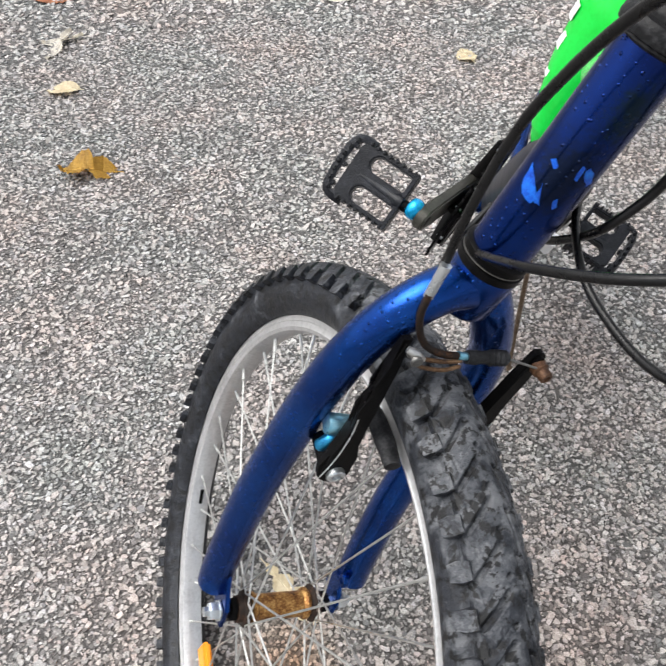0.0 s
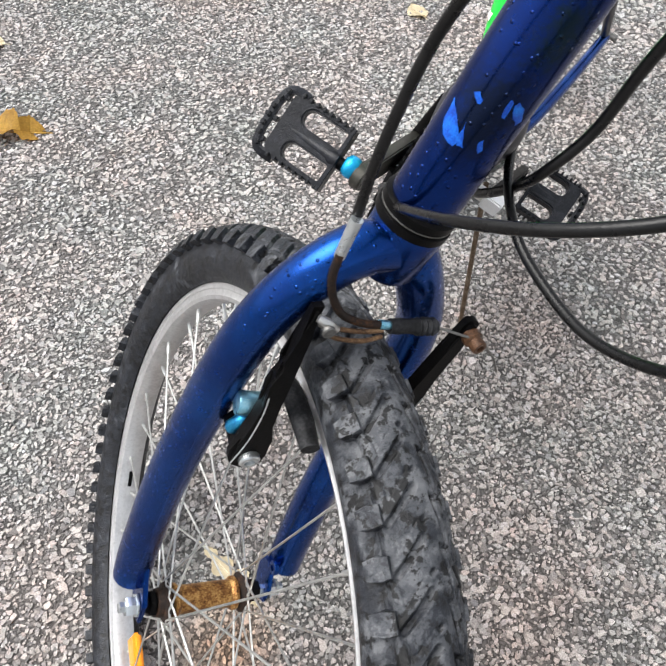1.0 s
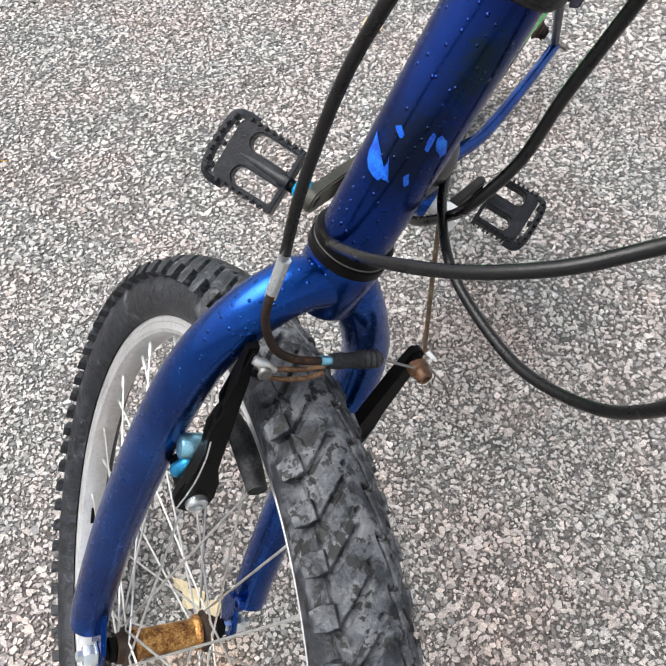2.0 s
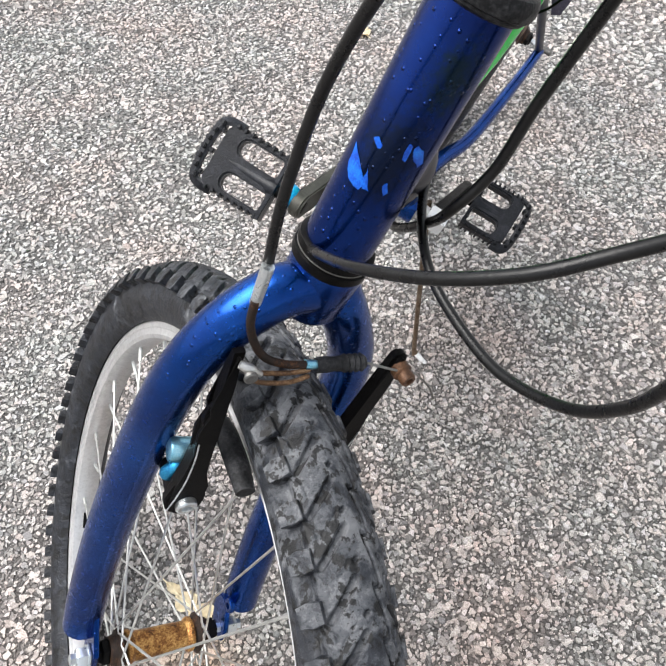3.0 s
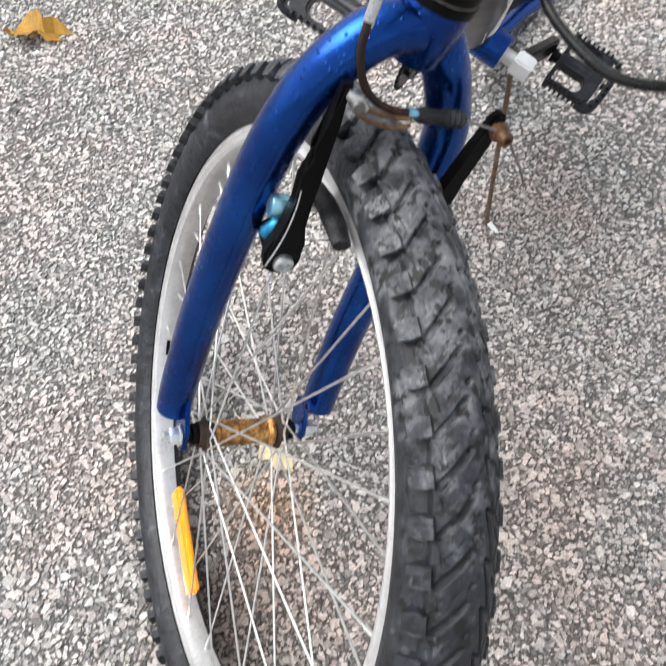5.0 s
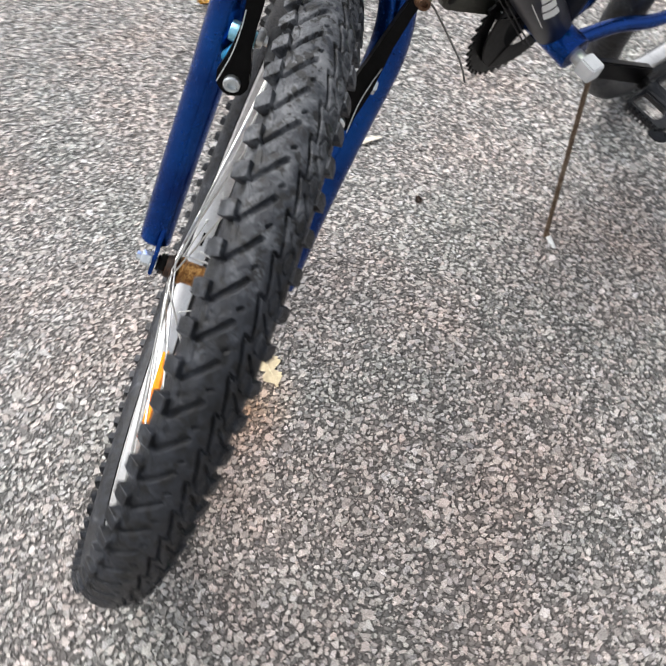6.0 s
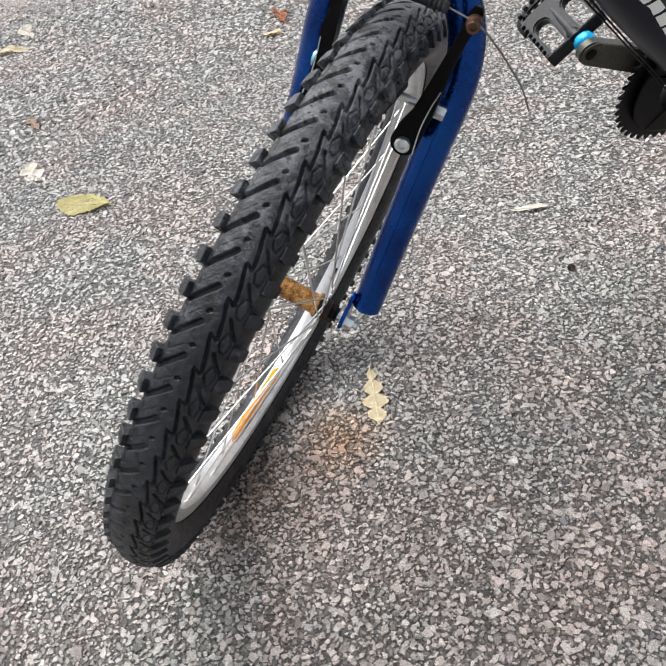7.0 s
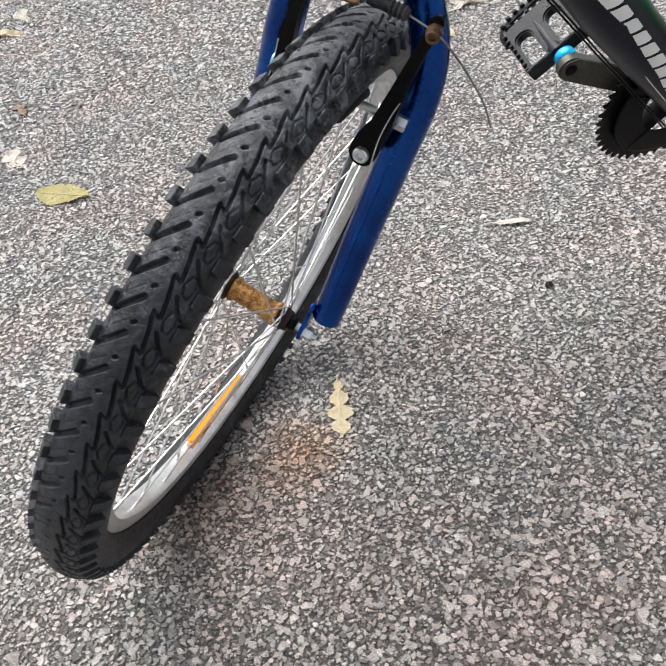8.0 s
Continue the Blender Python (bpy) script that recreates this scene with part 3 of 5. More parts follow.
def tread_mesh():
    """The raised crown of the tyre, one seamless band with its moulded grooves cut in."""
    na, nphi, half = 36, 116, 60.0
    al = np.arange(na) * STEP / na
    ph = np.linspace(-half, half, nphi)
    u, v = np.meshgrid(al * 5.26, ph * 0.44, indexing="ij")
    h = 0.0034 * np.clip((np.where(ph > 0, 51.5, 55.0) - np.abs(ph)) / 8.0, 0, 1)[None] * np.ones((na, 1))
    # (points as degrees round the wheel and across it, width and depth in millimetres)
    grooves = [
        ([(0.85, -41), (-0.75, -23), (-2.3, -8.0)], 3.6, 3.8),
        ([(-1.9, -32), (-2.9, -21), (-3.6, -14)], 0.8, 0.4),
        ([(-3.75, -6), (-4.0, -2.5)], 2.1, 2.6),
        ([(-1.0, 21), (-3.4, 17.0), (-5.4, 11.5), (-6.1, 10.5), (-1.0 - STEP, 21)], 1.9, 3.4),
        ([(0.6, 25), (1.8, 33), (3.1, 45)], 1.9, 2.6),
        ([(-2.3, 30), (-1.0, 25), (0.2, 30), (0.4, 37), (-0.8, 41), (-2.2, 37), (-2.3, 30)], 1.2, 1.5),
        ([(-1.3, -36), (-2.6, -38), (-3.6, -46)], 1.2, 0.8),
    ]
    for pts, wide, deep in grooves:
        d = np.full(u.shape, 99.0)
        for (a0, p0), (a1, p1) in zip(pts, pts[1:]):
            for turn in (-STEP, 0.0, STEP, 2 * STEP):
                x0, y0, x1, y1 = (a0 + turn) * 5.26, p0 * 0.44, (a1 + turn) * 5.26, p1 * 0.44
                k = np.clip(((u - x0) * (x1 - x0) + (v - y0) * (y1 - y0)) / ((x1 - x0) ** 2 + (y1 - y0) ** 2), 0, 1)
                d = np.minimum(d, np.hypot(u - x0 - k * (x1 - x0), v - y0 - k * (y1 - y0)))
        f = np.clip((wide / 2 + 0.25 - d) / 0.6, 0, 1)
        h = h - deep * 0.001 * f * f * (3 - 2 * f)
    h = np.maximum(h, 0.0001)
    h[:, 0] = h[:, -1] = -0.0006
    h = np.tile(h, (78, 1))
    a = np.radians(PHASE + np.arange(78 * na) * STEP / na)[:, None]
    rr = TYRE_R + h
    rad = TYRE_MID + rr * np.cos(np.radians(ph))[None]
    co = np.stack([rr * 1.04 * np.sin(np.radians(ph))[None], rad * np.cos(a), rad * np.sin(a)], -1).reshape(-1, 3)
    sunk = co @ np.array(WHEEL.to_3x3()).T
    co += np.maximum(0, 0.0005 - sunk[:, 2] - WHEEL.translation.z)[:, None] * np.array(WHEEL.to_3x3())[2][None]
    n = 78 * na
    i, k = np.meshgrid(np.arange(n), np.arange(nphi - 1), indexing="ij")
    j = (i + 1) % n
    quads = np.stack([i * nphi + k, j * nphi + k, j * nphi + k + 1, i * nphi + k + 1], -1).reshape(-1, 4)
    me = bpy.data.meshes.new("tread")
    me.from_pydata(co.tolist(), [], quads.tolist())
    me.polygons.foreach_set("use_smooth", np.ones(len(quads), dtype=bool))
    me.materials.append(RUBBER)
    return me


def build_wheel(parent, m, with_tread, hub_material, spokes, reflector):
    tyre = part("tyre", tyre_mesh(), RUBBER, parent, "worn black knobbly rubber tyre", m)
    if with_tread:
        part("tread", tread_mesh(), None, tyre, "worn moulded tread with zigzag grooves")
        knobs = (
            ([(-1.1, -45), (0.95, -44), (1.2, -55), (1.05, -68), (-0.9, -70), (-1.2, -58)], 0.0074),
            ([(-1.0, 44), (0.9, 44), (1.1, 55), (0.7, 72), (-0.9, 73), (-1.2, 56)], 0.0050),
        )
        for outline, h in knobs:
            me = finish(tread_piece(outline, h), "tread_knob", RUBBER, False)
            for k in range(78):
                part("tread_knob", me, None, tyre, m=Matrix.Rotation(radians(PHASE + k * STEP), 4, "X"))
    # rim: box section with a rounded bed
    prof = [(-0.0122, 0.2610), (-0.0122, 0.2562), (-0.0117, 0.2556), (-0.0117, 0.2512), (-0.0122, 0.2504), (-0.0108, 0.2472), (-0.006, 0.2456), (0.0, 0.2451), (0.006, 0.2456), (0.0108, 0.2472), (0.0122, 0.2504), (0.0117, 0.2512), (0.0117, 0.2556), (0.0122, 0.2562), (0.0122, 0.2610), (0.0108, 0.2615), (0.0098, 0.2570), (0.0, 0.2555), (-0.0098, 0.2570), (-0.0108, 0.2615)]
    bm = bmesh.new()
    seg = 144
    rings = [[bm.verts.new((x, r * math.cos(a), r * math.sin(a))) for x, r in prof] for a in (2 * math.pi * i / seg for i in range(seg))]
    for i in range(seg):
        for k in range(len(prof)):
            a, b = rings[i], rings[(i + 1) % seg]
            k2 = (k + 1) % len(prof)
            bm.faces.new((a[k], b[k], b[k2], a[k2]))
    rim = part("rim", bm, ALU, parent, "pale brushed aluminium rim", m)
    # spokes, three times crossed
    for i in range(spokes):
        side = 1 if i % 2 else -1
        a_rim = 2 * math.pi * (i + 0.5) / spokes
        twist = radians(72) * (1 if (i // 2) % 2 else -1)
        a_hub = a_rim + twist
        hx = 0.0335 * side
        head = Vector((hx, 0.0148 * math.cos(a_hub), 0.0148 * math.sin(a_hub)))
        tip = Vector((0.003 * side, 0.2462 * math.cos(a_rim), 0.2462 * math.sin(a_rim)))
        way = (tip - head).normalized()
        bm = tube([head, tip - way * 0.013], 0.00095, 8, 1)
        tube([tip - way * 0.014, tip + way * 0.001], 0.0018, 8, 1, bm)
        part("spoke", bm, STEEL, rim)
    hub = part("hub", lathe([(0.0120, -0.0285), (0.0140, -0.027), (0.0140, -0.0245), (0.0114, -0.0215), (0.0114, 0.0215), (0.0140, 0.0245), (0.0140, 0.027), (0.0120, 0.0285)], axis=(1, 0, 0), seg=28), hub_material, parent, "hub shell with brown rust", m)
    for s in (-1, 1):
        part("flange", lathe([(0.012, 0.0285 * s), (0.0155, 0.0316 * s), (0.0166, 0.0322 * s), (0.0166, 0.0332 * s), (0.0155, 0.0338 * s), (0.0120, 0.0355 * s), (0.0110, 0.0405 * s)], axis=(1, 0, 0), seg=28), RUST_DARK, hub)
        part("cone", lathe([(0.0095, 0.0405 * s), (0.0105, 0.042 * s), (0.0105, 0.046 * s), (0.0078, 0.047 * s), (0.0078, 0.0492 * s)], axis=(1, 0, 0), seg=6), BLACK, hub)
        out = 0.0035 * s if s > 0 and reflector else 0.0
        part("axle_nut", lathe([(0.0044, 0.045 * s), (0.0044, 0.0551 * s + out), (0.0098, 0.0552 * s + out), (0.0098, 0.0565 * s + out), (0.0078, 0.0566 * s + out), (0.0078, 0.0635 * s + out), (0.007, 0.0645 * s + out), (0.0045, 0.0646 * s + out), (0.0045, 0.069 * s + out), (0.0035, 0.0695 * s + out)], axis=(1, 0, 0), seg=6), ZINC, hub, "zinc-plated axle nut")
    if reflector:
        a = radians(-41)
        part("rim_label", block((0.004, 0.018, 0.0012), (0.0, 0.2447 * math.cos(a), 0.2447 * math.sin(a)), Matrix.Rotation(a + radians(90), 4, "X"), 0.0003), BLACK, rim, "small dark label on the rim")
        # flat amber bar clipped between the spokes low on the rear half
        part("reflector", block((0.0095, 0.116, 0.0235), (0.001, -0.029, -0.210), None, 0.003), AMBER, parent, "orange spoke reflector", m)
    return tyre


build_wheel(bicycle, WHEEL, True, RUST, 36, True)

# ---- fork
crown_y = 0.063


def leg(s, bm=None):
    if s > 0:
        path = [(0.0, crown_y, 0.3615), (0.0096, 0.0674, 0.3585), (0.0215, 0.0653, 0.347), (0.0373, 0.0648, 0.327), (0.0534, 0.0645, 0.300), (0.0624, 0.0617, 0.262), (0.0642, 0.0547, 0.200), (0.0669, 0.0406, 0.115), (0.0706, 0.0232, 0.043), (0.0722, 0.0151, 0.0161)]
    else:
        path = [(-0.003, crown_y, 0.3615), (-0.023, 0.060, 0.3585), (-0.038, 0.057, 0.347), (-0.0495, 0.056, 0.327), (-0.0565, 0.056, 0.300), (-0.0589, 0.057, 0.262), (-0.0585, 0.057, 0.20), (-0.0585, 0.049, 0.115), (-0.058, 0.033, 0.035), (-0.0575, 0.024, 0.006)]
    return tube(path, [0.0147, 0.0145, 0.0143, 0.0143, 0.0145, 0.0152, 0.0155, 0.0155, 0.0152, 0.0148], 24, 8, bm)


fork = part("fork", leg(1, leg(-1)), BLUE, bicycle, "deep blue lacquered unicrown fork with rain drops", FORK)
part("steerer_base", lathe([(0.012, 0.3425), (0.017, 0.344), (0.0195, 0.348), (0.0200, 0.374), (0.0195, 0.378)], (0, crown_y + 0.001, 0), (0, 0.008, 1), 28), BLUE, fork)
for s in (-1, 1):
    tab = [(-0.010, -0.007), (-0.002, -0.0125), (0.010, -0.011), (0.021, 0.002), (0.025, 0.016), (0.014, 0.024), (0.004, 0.020), (-0.006, 0.008)] if s > 0 else [(-0.011, -0.008), (-0.002, -0.013), (0.012, -0.012), (0.030, 0.006), (0.034, 0.028), (0.020, 0.032), (-0.006, 0.012)]
    part("dropout", prism(tab, 0.004, Matrix.Translation((0.0560 if s > 0 else -0.0523, 0.0, 0.0)) @ Matrix(((0, 0, 1, 0), (1, 0, 0, 0), (0, 1, 0, 0), (0, 0, 0, 1)))), BLUE, fork)

part("eyelet", lathe([(0.0028, -0.0022), (0.0058, -0.0022), (0.0064, -0.0012), (0.0064, 0.0012), (0.0058, 0.0022), (0.0028, 0.0022), (0.0028, -0.0022)], (0.0560, 0.0075, 0.0275), (1, 0, 0), 22, cap=False), BLUE, fork, "blue mudguard eyelet")

# ---- head tube, bearings and stem stack (they share the steering axis)
AX = Vector((-0.0260, 0.0157, 0.9999)).normalized()


def on_axis(h):
    return Vector((0, 0.0685, 0.386)) + AX * (h - 0.386)


def stack(name, prof, material, parent, label="", seg=40):
    return part(name, lathe([(r, h - 0.386) for r, h in prof], on_axis(0.386), AX, seg), material, parent, label, FORK if parent is bicycle else None)


stack("lower_bearing_cup", [(0.0195, 0.376), (0.0212, 0.377), (0.0212, 0.3815), (0.0202, 0.382), (0.0202, 0.384), (0.0208, 0.3845), (0.0208, 0.3885), (0.0188, 0.390)], BLACK, bicycle, "black lower steering bearing cup")
stack("bearing_ring", [(0.0200, 0.3826), (0.02045, 0.3828), (0.02045, 0.3834), (0.0200, 0.3836)], ZINC_DARK, bicycle)
head_tube = stack("head_tube", [(0.0180, 0.389), (0.0184, 0.3895), (0.0182, 0.5180), (0.0178, 0.5190)], HEAD_BLUE_SHADED, bicycle, "blue lacquered head tube with a scraped emblem")
stack("upper_bearing_cup", [(0.0179, 0.5160), (0.0202, 0.5166), (0.0212, 0.5178), (0.0212, 0.5188), (0.0227, 0.5196), (0.0233, 0.5220), (0.0230, 0.5250), (0.0216, 0.5275), (0.0199, 0.5282)], GREY_RUBBER, bicycle, "black rubber-capped upper steering bearing")
stack("spacer_ring", [(0.0180, 0.5275), (0.0180, 0.5300), (0.0172, 0.5328), (0.0158, 0.5340), (0.0157, 0.5360), (0.0167, 0.5368), (0.0165, 0.5412), (0.0148, 0.5426), (0.0142, 0.5450)], GREY_RUBBER, bicycle)
stack("stem", [(0.0136, 0.540), (0.0130, 0.60), (0.0128, 0.63), (0.011, 0.634)], BLACK, bicycle, "black handlebar stem")

# ---- brake: two arms on the fork, each a forged plate with a round foot and a stepped outer edge
def arm_outline(run, s):
    foot = 0.0125 if s < 0 else 0.0112
    pts = [(foot * math.cos(radians(a)), foot * math.sin(radians(a))) for a in range(190, 351, 20)]
    if s < 0:
        pts += [(0.0133, 0.004), (0.0135, 0.016), (0.0105, 0.028), (0.0085, 0.045), (0.0075, 0.062), (0.0088, 0.069), (0.0095, 0.0755), (0.0055, 0.082), (0.0055, 0.100), (0.0050, run + 0.001), (-0.0030, run + 0.002), (-0.0032, 0.100), (-0.0045, 0.078), (-0.0058, 0.060), (-0.0062, 0.045), (-0.0080, 0.028), (-0.0105, 0.014), (-0.0120, 0.004)]
    else:
        pts += [(0.0116, 0.004), (0.0128, 0.016), (0.0125, 0.034), (0.0095, 0.052), (0.0062, 0.072), (0.0052, 0.095)]
        pts += [(0.0066 * math.cos(radians(a)), run + 0.0066 * math.sin(radians(a))) for a in range(0, 181, 20)]
        pts += [(-0.0052, 0.095), (-0.0060, 0.070), (-0.0068, 0.050), (-0.0080, 0.030), (-0.0104, 0.014), (-0.0114, 0.004)]
    return [(x * (1 if y < 0.012 else (0.74 if s < 0 else 0.80)), y) for x, y in pts]


# the arms, then noodle, boot and inner wire
for s, mid, top, lab in ((-1, (-0.0395, 0.031, 0.266), (-0.0385, 0.031, 0.331), "black brake arm"), (1, (0.0475, 0.030, 0.266), (0.058, 0.027, 0.332), "black brake arm swung open")):
    low = (0.0435, 0.032, 0.221) if s > 0 else (-0.0400, 0.032, 0.217)
    boss = (0.044, 0.033, 0.222) if s > 0 else (-0.0400, 0.033, 0.217)
    low = Vector(low) + Vector((0, -0.0115, 0))
    top = Vector(top) + (Vector((-0.0045, 0.008, 0.004)) if s < 0 else Vector((-0.002, 0.009, 0.001)))
    run = (top - low).length
    turn = along(low, top, (s, 0, 0))
    out_w = Vector((turn[0][0], turn[1][0], turn[2][0]))
    up_w = Vector((turn[0][2], turn[1][2], turn[2][2]))
    face = out_w.cross(up_w)
    seat = Matrix(((out_w.x, up_w.x, face.x, low[0]), (out_w.y, up_w.y, face.y, low[1]), (out_w.z, up_w.z, face.z, low[2]), (0, 0, 0, 1)))
    arm = part("brake_arm", prism(arm_outline(run, s), 0.0088, seat, 0.0024), BLACK, bicycle, lab, FORK)
    front = 0.0054 if face.y < 0 else -0.0054
    part("arm_spring", tube([seat @ Vector(q) for q in ((0.0112, -0.003, front), (0.0085, 0.010, front * 1.12), (0.0062, 0.024, front * 1.12), (0.0055, 0.042, front * 1.12), (0.0062, 0.055, front))], 0.0005, 8, 6), ZINC, arm, "thin steel return spring")
    lathe_b = lathe([(0.0080, 0.0155), (0.0094, 0.0145), (0.0100, 0.010), (0.0100, -0.012), (0.009, -0.013)], boss, (0, -1, 0), 28)
    part("pivot_boss", lathe_b, BLACK, arm)
    part("pivot_bolt", lathe([(0.0066, 0.0155), (0.0066, 0.0195), (0.0056, 0.0205), (0.0034, 0.0205), (0.003, 0.0178), (0.0, 0.0178)], boss, (0, -1, 0), 20, cap=False), ZINC, arm, "bright pivot bolt")
    pad = part("brake_pad", tube([(q * s, y, z) for q, y, z in ((0.0190, 0.054, 0.2465), (0.0184, 0.040, 0.2500), (0.0182, 0.020, 0.2520), (0.0186, 0.002, 0.2525))], [0.0066, 0.0074, 0.0074, 0.0060], 12, 5, squash=0.8), PAD_RUBBER, bicycle, "worn grey rubber brake block", FORK)
    nut = 0.034 if s < 0 else 0.047
    part("pad_stud", lathe([(0.0035, 0.02), (0.0035, nut - 0.006), (0.0066, nut - 0.0055), (0.0078, nut - 0.003), (0.0078, nut - 0.0005)], (0, 0.036, 0.246), (s, 0.11, 0.0), 14), STEEL, pad)
    part("stud_nut", lathe([(0.0058, nut), (0.0062, nut + 0.001), (0.0062, nut + 0.016), (0.0052, nut + 0.017), (0.0034, nut + 0.017), (0.0034, nut + 0.013)] if s > 0 else [(0.0062, nut), (0.0068, nut + 0.001), (0.0068, nut + 0.004), (0.0074, nut + 0.005), (0.0076, nut + 0.006), (0.0076, nut + 0.018), (0.0070, nut + 0.0195), (0.004, nut + 0.020)], (0, 0.036 if s > 0 else 0.033, 0.246), (s, 0.11, 0.0 if s > 0 else -0.05), 18 if s < 0 else 6), PALE_CYAN if s < 0 else ZINC, pad, "blue-tinged zinc nut" if s < 0 else "zinc nut")
part("spring_bolt", lathe([(0.0035, -0.004), (0.0048, -0.002), (0.0048, 0.010), (0.0035, 0.012)], (-0.0455, 0.034, 0.232), (-0.8, 0.0, -1.6), 12), SPRING_BLUE, bicycle, "blue-tinged spring screw", FORK)
link = part("cable_link", tube([(-0.040, 0.0290, 0.3325), (-0.030, 0.0305, 0.3285), (-0.012, 0.033, 0.3248), (0.001, 0.035, 0.3245)], 0.0014, 10, 5), RUST_STRAP, bicycle, "rusty steel noodle link", FORK)
part("strap", tube([(-0.040, 0.0265, 0.3300), (-0.030, 0.0275, 0.3245), (-0.012, 0.030, 0.3205), (0.001, 0.033, 0.3215)], 0.0014, 10, 5), RUST_STRAP, link)
part("clevis", tube([(-0.0455, 0.031, 0.3355), (-0.040, 0.0285, 0.3345), (-0.033, 0.0285, 0.3305)], [0.0022, 0.0028, 0.0018], 12, 4), STEEL, link, "shiny steel clevis")
part("link_pivot", lathe([(0.0014, 0.0046), (0.0030, 0.0046), (0.0037, 0.004), (0.0037, 0.0026), (0.0024, 0.0022), (0.0024, -0.002), (0.0037, -0.0024), (0.0037, -0.0038), (0.003, -0.0044)], (-0.0405, 0.0275, 0.333), (0, -1, 0.1), 18), ZINC_DARK, link)
part("noodle", tube([(-0.0460, 0.044, 0.368), (-0.0430, 0.043, 0.353), (-0.0360, 0.041, 0.3395), (-0.0275, 0.038, 0.3315), (-0.0134, 0.0375, 0.3265), (-0.001, 0.037, 0.3268)], 0.0023, 12, 8), RUST_DARK, bicycle, "bent brown rusty brake noodle", FORK)
part("noodle_ferrule", tube([(-0.0475, 0.046, 0.389), (-0.0448, 0.045, 0.3655)], [0.0032, 0.0030], 14, 1), ZINC, bicycle, "grey metal cable ferrule", FORK)
part("noodle_tip", tube([(-0.002, 0.037, 0.3268), (0.005, 0.037, 0.3268)], [0.0029, 0.0026], 10, 1), PALE_CYAN, bicycle, "", FORK)
boot = bmesh.new()
lathe([(0.0042, 0.0), (0.0048, 0.006), (0.0042, 0.010), (0.0045, 0.016), (0.0055, 0.018), (0.0044, 0.0195), (0.0056, 0.0215), (0.0044, 0.023), (0.0056, 0.025), (0.0044, 0.0265), (0.0054, 0.0285), (0.0036, 0.031)], (0.005, 0.037, 0.3262), (1, 0, 0.09), 18, boot)
part("cable_boot", boot, PAD_RUBBER, bicycle, "black ribbed rubber cable boot", FORK)
part("inner_wire", tube([(0.034, 0.037, 0.329), (0.0605, 0.026, 0.3325), (0.0776, 0.035, 0.320), (0.0935, 0.040, 0.3073), (0.109, 0.041, 0.2955), (0.121, 0.040, 0.283)], 0.0008, 8, 8), ZINC_DARK, bicycle, "loose end of the steel brake wire", FORK)
anchor = part("anchor_bolt", lathe([(0.0058, -0.004), (0.0060, 0.001), (0.0047, 0.002), (0.0047, 0.0068), (0.0040, 0.0078), (0.0024, 0.0078), (0.0020, 0.0052)], (0.0580, 0.0285, 0.3305), (0.15, -1, 0.1), 16), RUST_BOLT, bicycle, "rusty wire anchor bolt", FORK)

# ---- cables
CABLES = (
    ("brake_cable", "black brake cable housing curving down to the fork", 0.0026, [(0.1239, 0.0498, 0.6419), (0.1322, 0.0491, 0.6825), (0.1459, 0.0486, 0.7263), (0.1541, 0.0359, 0.7619), (0.1608, 0.0176, 0.7943), (0.163, -0.0029, 0.8162), (0.1601, -0.0211, 0.8304), (0.150, -0.05, 0.845)]),
    ("gear_cable", "black cable housing looped round the head tube", 0.0026, [(0.19, 0.13, 0.60), (0.1686, 0.1162, 0.5943), (0.1587, 0.1051, 0.6039), (0.1519, 0.0801, 0.6194), (0.1488, 0.0346, 0.6569), (0.1529, 0.0047, 0.6814), (0.166, -0.0228, 0.703), (0.1857, -0.0425, 0.7203), (0.2071, -0.0527, 0.7335), (0.223, -0.0654, 0.7526), (0.235, -0.078, 0.775)]),
    ("rear_brake_cable", "black cable housing running behind the head tube", 0.0027, [(0.222, -0.022, 0.83), (0.2335, 0.0028, 0.8078), (0.2388, 0.0146, 0.7868), (0.2401, 0.026, 0.7577), (0.2336, 0.036, 0.7165), (0.2264, 0.0404, 0.6824), (0.2127, 0.0453, 0.6577), (0.2113, 0.0605, 0.6346), (0.2089, 0.0891, 0.6038), (0.215, 0.12, 0.585)]),
    ("derailleur_cable", "black cable housing hanging in a wide loop", 0.0025, [(0.25, 0.14, 0.625), (0.2314, 0.1034, 0.6329), (0.2117, 0.0701, 0.635), (0.1998, 0.0372, 0.6356), (0.1981, 0.0095, 0.6337), (0.2015, -0.031, 0.6387), (0.208, -0.0642, 0.6593), (0.2066, -0.0845, 0.6943), (0.2024, -0.0945, 0.7314), (0.194, -0.0988, 0.7607), (0.185, -0.10, 0.79)]),
    ("shifter_cable", "thick black cable housing at the handlebar", 0.0028, [(0.170, -0.022, 0.838), (0.1809, -0.0319, 0.8343), (0.1855, -0.0377, 0.8312), (0.1892, -0.0438, 0.8274), (0.1926, -0.0521, 0.8211), (0.1947, -0.0615, 0.8136), (0.1952, -0.0706, 0.806), (0.194, -0.085, 0.795)]),
)
for nm, lab, rad, pts in CABLES:
    part(nm, tube(pts, rad, 14, 10), CABLE, bicycle, lab)

